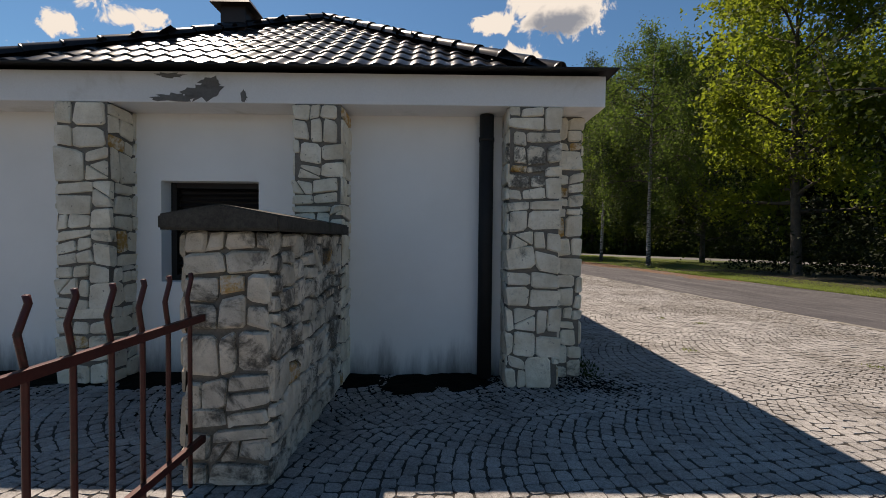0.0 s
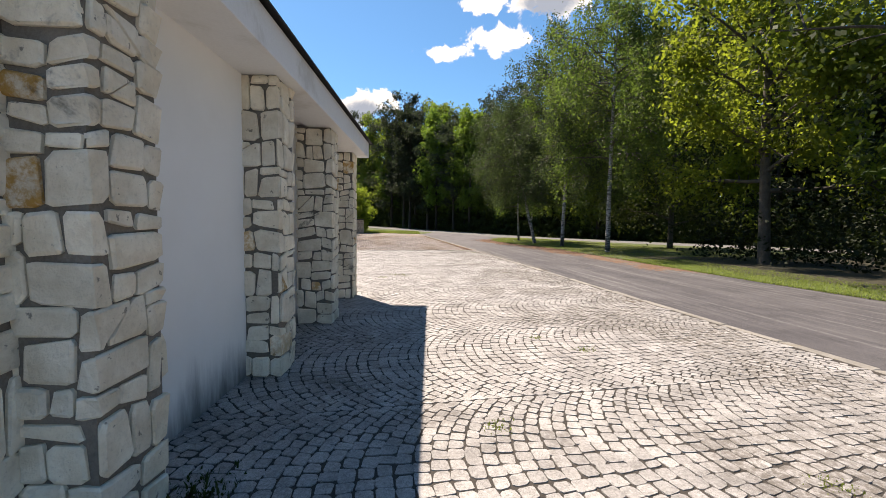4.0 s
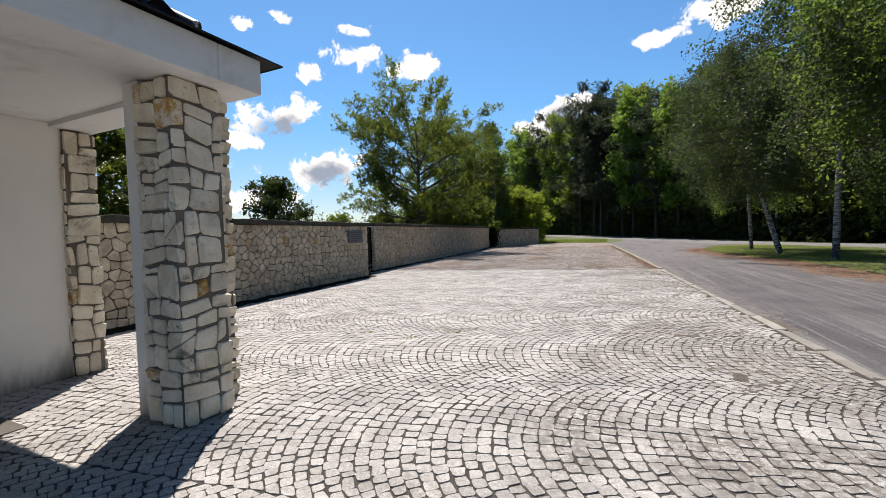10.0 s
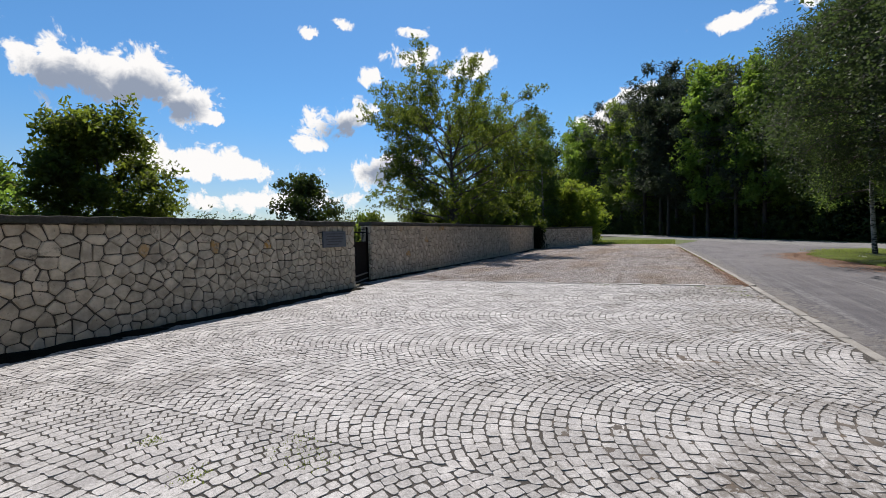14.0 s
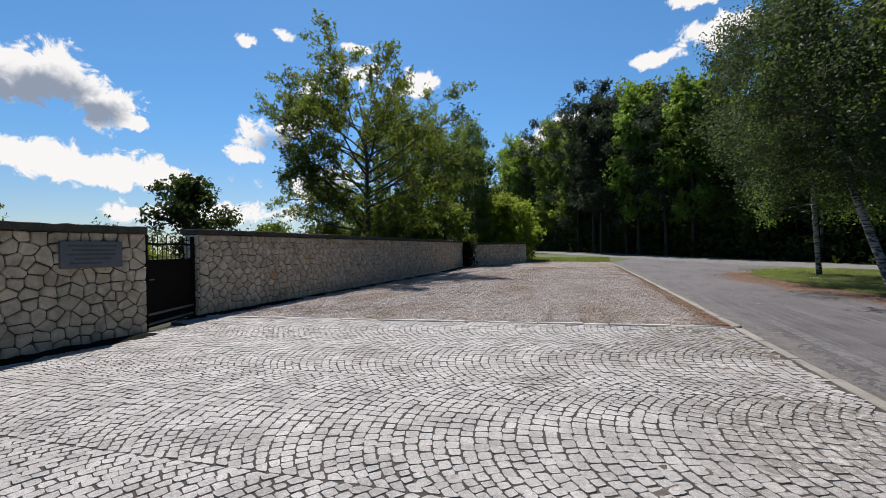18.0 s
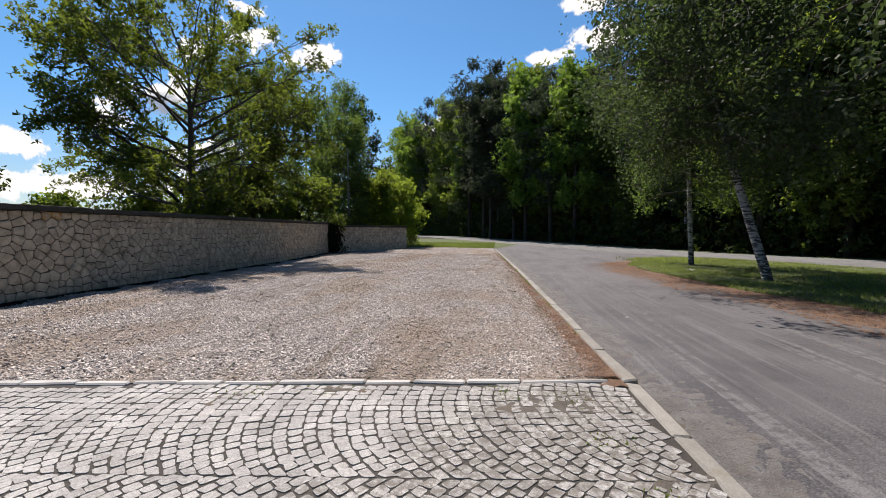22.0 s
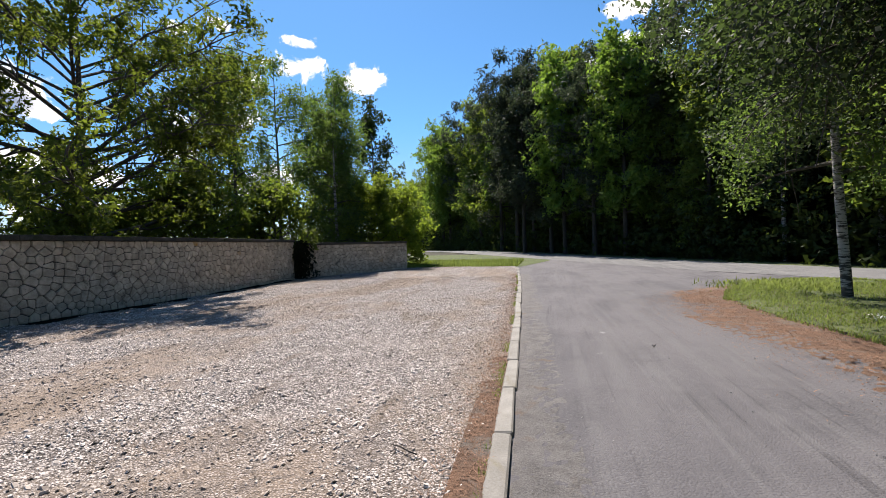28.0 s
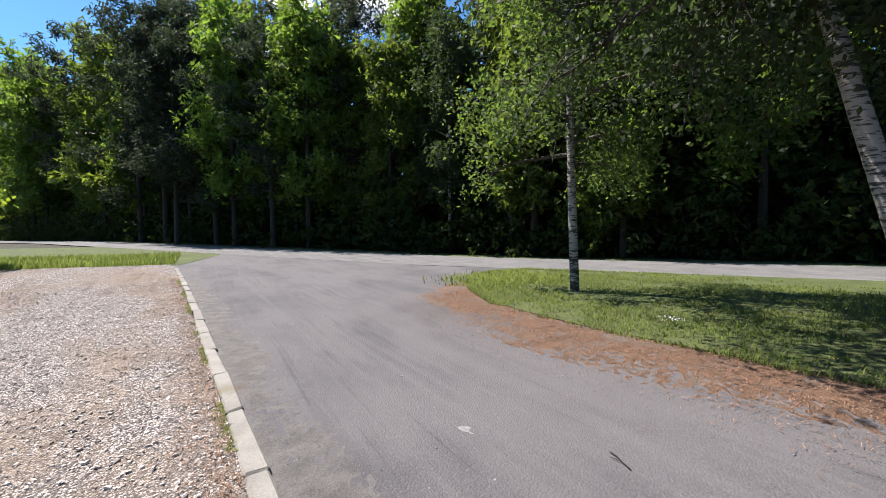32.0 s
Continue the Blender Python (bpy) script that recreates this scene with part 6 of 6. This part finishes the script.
# the depth of the wood, its shade painted in by near-black leaves
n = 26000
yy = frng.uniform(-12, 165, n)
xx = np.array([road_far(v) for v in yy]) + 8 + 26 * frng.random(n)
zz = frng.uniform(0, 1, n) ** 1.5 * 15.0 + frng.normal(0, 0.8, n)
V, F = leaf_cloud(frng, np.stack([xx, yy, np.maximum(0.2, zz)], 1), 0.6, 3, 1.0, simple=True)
tagged(new("wood_interior", quads("wood_interior", V, F, LEAF_DARK)), "foliage of the wood's depth, its shade put into the leaf colour", "wood", kind="stuff")
n = 17000
yy = frng.uniform(0, 135, n)
xx = np.array([road_far(v) for v in yy]) + 1.4 + 6 * frng.random(n)
zz = np.array([h(a, b) for a, b in zip(xx, yy)]) + frng.random(n) ** 1.4 * (3.2 + 1.4 * np.sin(yy * 0.9) + np.sin(yy * 2.3))
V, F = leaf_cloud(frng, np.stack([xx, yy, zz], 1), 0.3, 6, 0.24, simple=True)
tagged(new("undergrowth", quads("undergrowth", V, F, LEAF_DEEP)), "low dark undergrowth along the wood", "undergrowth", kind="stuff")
# undergrowth in near-black leaves, for the shade below the verge trees
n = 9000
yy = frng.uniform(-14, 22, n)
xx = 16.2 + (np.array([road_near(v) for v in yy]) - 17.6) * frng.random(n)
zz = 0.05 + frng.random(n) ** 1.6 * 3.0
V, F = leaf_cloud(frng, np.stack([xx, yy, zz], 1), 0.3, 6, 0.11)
tagged(new("undergrowth", quads("undergrowth", V, F, LEAF_DARK)), "undergrowth beneath the verge trees, shade put into its leaf colour", "undergrowth", kind="stuff")
# a far line of trees over the cemetery
n = 15000
aa = frng.uniform(-2.6, -0.3, n)
rr = frng.uniform(95, 130, n)
V, F = leaf_cloud(frng, np.stack([np.sin(aa) * rr, np.cos(aa) * rr + 20, frng.random(n) * (5.5 + 2.0 * np.sin(aa * 23) + np.sin(aa * 51))], 1), 0.9, 3, 0.42, simple=True)
tagged(new("far_trees", quads("far_trees", V, F, LEAF_DEEP)), "distant line of trees beyond the cemetery", "wood", kind="stuff")


# ivy in the corner of the walls
irng = np.random.default_rng(88)
ivy = tagged(new("ivy"), "dark ivy climbing the corner of the stone walls", "ivy")
tt = irng.random(900) ** 0.8
ix = -4.74 + irng.normal(0, 1, 900) * (0.42 - 0.30 * tt)
V, F = leaf_cloud(irng, np.stack([ix + 0.12, 44.72 + 0.45 * (ix + 4.74) + irng.normal(0, 0.06, 900), 0.12 + 1.7 * tt], 1), 0.05, 4, 0.09)
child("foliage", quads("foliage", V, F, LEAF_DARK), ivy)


# ---- grass ----
def blades(n, xy, hmin, hmax, name, label, mat=BLADE, lean=0.45, dz=0.0, width=0.006):
    p = xy(n)
    n = len(p)
    z = np.array([h(a, b) + dz for a, b in p])
    a = grng.uniform(0, 6.28, n)
    d = np.stack([np.cos(a), np.sin(a)], 1)
    s = np.stack([-np.sin(a), np.cos(a)], 1) * (width * grng.uniform(0.6, 1.5, n))[:, None]
    hh = grng.uniform(hmin, hmax, n) * grng.uniform(0.5, 1.0, n)
    ln = hh * lean * grng.uniform(0.2, 1.3, n)
    base = np.c_[p, z]
    midp = np.c_[p + d * (ln * 0.35)[:, None], z + hh * 0.6]
    tip = np.c_[p + d * ln[:, None], z + hh]
    s3 = np.c_[s, np.zeros(n)]
    V = np.stack([base - s3, base + s3, midp + s3 * 0.8, midp - s3 * 0.8, tip], 1).reshape(-1, 3)
    i = np.arange(n)[:, None] * 5
    F = np.concatenate([i + [0, 1, 2], i + [0, 2, 3], i + [3, 2, 4]])
    return tagged(new(name, quads(name, V, F, mat)), label, "grass", kind="stuff")


def verge_xy(n):
    y = 18 + 25 * grng.random(n) ** 0.55
    a = np.array([verge_x(v) for v in y])
    b = np.array([road_near(v) for v in y])
    x = a - 0.12 + np.minimum(b - a, 8.0) * grng.random(n) ** 1.2
    clump = np.array([noise.noise((u * 0.8, v * 0.8, 7.0)) for u, v in zip(x, y)])
    fine_ = np.array([noise.noise((u * 3.1, v * 3.1, 9.0)) for u, v in zip(x, y)])
    return np.stack([x, y], 1)[clump + 0.6 * fine_ > grng.normal(-0.1, 0.2, n)]


blades(100000, verge_xy, 0.03, 0.11, "verge_grass", "uneven green grass of the verge", width=0.006, lean=0.8)
blades(26000, lambda n: (lambda y: np.stack([np.array([verge_x(v) for v in y]) - 0.1 + 2.6 * grng.random(n) ** 1.3, y], 1))(3.0 + 16.0 * grng.random(n)), 0.03, 0.10, "verge_grass", "sparse grass under the verge trees", width=0.007, lean=0.8)
blades(16000, verge_xy, 0.03, 0.10, "dry_grass", "dry yellowed blades among the grass", DRY_BLADE, width=0.005, lean=1.4)
blades(16000, lambda n: np.stack([grng.uniform(-6, 5.0, n), grng.uniform(51.6, 58, n)], 1), 0.08, 0.3, "corner_grass", "green grass beyond the gravel", width=0.014)
blades(2600, lambda n: np.stack([grng.normal(13.3, 0.8, n), grng.normal(40.9, 0.7, n)], 1), 0.05, 0.22, "tall_weeds", "tall weeds at the tip of the verge", width=0.014, lean=0.9)


def litter(n):
    y = grng.uniform(22, 40, n)
    x = np.array([verge_x(v) for v in y]) - 0.5 + grng.normal(0, 0.6, n)
    return np.stack([x, y], 1)


blades(52000, litter, 0.006, 0.020, "pine_litter", "loose dry needles and twigs", NEEDLE, lean=4.5, width=0.0028, dz=0.004)


def kerb_litter(n):
    y = 24.4 + 22 * grng.random(n) ** 1.6
    x = np.array([kerb_x(v) for v in y]) - np.abs(grng.normal(0, 0.17, n)) - 0.01
    return np.stack([x, y], 1)


blades(15000, kerb_litter, 0.008, 0.025, "kerb_litter", "dry brown needles along the kerb", NEEDLE, lean=4.0, width=0.0025, dz=0.024)


def tufts(spots):
    """Weeds in the joints: a few blades at each spot."""
    def xy(n):
        k = grng.integers(0, len(spots), n)
        S_ = np.array(spots)[k]
        return S_[:, :2] + grng.normal(0, 1, (n, 2)) * S_[:, 2:3]
    return xy


blades(1500, tufts([(2.70, 13.85, 0.10), (2.45, 13.25, 0.06), (3.0, 13.75, 0.08), (1.7, 13.4, 0.05), (4.0, 23.95, 0.14), (6.1, 23.9, 0.12), (6.3, 23.2, 0.1), (5.6, 23.95, 0.10), (3.4, 23.75, 0.12), (5.0, 6.9, 0.05), (4.6, 7.4, 0.04), (6.4, 22.6, 0.08), (3.6, 5.2, 0.05), (4.9, 3.6, 0.06), (5.3, 4.4, 0.06)]),
       0.008, 0.03, "joint_weeds", "small weeds in the joints of the setts", width=0.005)

WEED_SPOTS = [(*(HOUSE @ Vector(p)).xy, r) for *p, r in ((0.02, 0.42, 0, 0.10), (0.05, 0.75, 0, 0.09))]
blades(320, tufts(WEED_SPOTS), 0.02, 0.07, "pier_weeds", "dark weeds at the foot of the corner pier", LEAF_DEEP, width=0.006, lean=0.7)

# a clump of white blossoms on the verge, and a twig on the lane
clump = tagged(new("flower_clump"), "small clump of white blossoms in the grass", "flowers")
clump.matrix_world = Matrix.Translation((11.81, 35.29, 0.01)) @ Matrix.Scale(0.6, 4)
frng2 = np.random.default_rng(15)
stalk = frng2.normal(0, 0.11, (46, 2))
tops = np.c_[stalk * 1.25, frng2.uniform(0.07, 0.17, 46)]
child("stems", quads("stems", *merge([tube([(a[0], a[1], 0), tuple((np.array([a[0], a[1], 0]) + b) / 2), tuple(b)], [0.002, 0.002, 0.0015], 3) for a, b in zip(stalk, tops)]), BLADE), clump)
V, F = leaf_cloud(frng2, tops, 0.010, 4, 0.020)
child("blossoms", quads("blossoms", V, F, FASCIA), clump, None, "white petals")
twig = tagged(new("twig"), "dry dark twig lying on the asphalt", "twig")
twig.matrix_world = Matrix.Translation((8.13, 33.36, -0.004)) @ Matrix.Rotation(1.2, 4, "Z")
rod("stem", [(-0.09, 0, 0), (-0.02, 0.006, 0.004), (0.05, 0.0, 0.002), (0.11, 0.012, 0.0)], 0.004, SHADED_BARK, twig, 5)
rod("side_shoot", [(-0.02, 0.006, 0.004), (0.02, 0.03, 0.006), (0.05, 0.045, 0.002)], 0.0025, SHADED_BARK, twig, 5)

stick = tagged(new("twig"), "dry dark twig lying on the gravel", "twig")
stick.matrix_world = Matrix.Translation((5.79, 29.93, 0.035)) @ Matrix.Rotation(-0.5, 4, "Z")
rod("stem", [(-0.11, 0, 0), (-0.03, 0.008, 0.006), (0.04, 0.0, 0.004), (0.12, 0.01, 0.0)], 0.005, SHADED_BARK, stick, 5)


def kerb_weeds(n):
    y = 26 + 20 * grng.random(n)
    keep = np.array([noise.noise((v * 0.9, 0, 44.0)) + 0.5 * noise.noise((v * 4.0, 0, 46.0)) for v in y]) > 0.05
    y = y[keep]
    return np.stack([np.array([kerb_x(v) for v in y]) - np.abs(grng.normal(0, 0.035, len(y))), y], 1)


blades(5000, kerb_weeds, 0.015, 0.05, "kerb_weeds", "small weeds along the kerb", width=0.004, dz=0.012, lean=0.8)
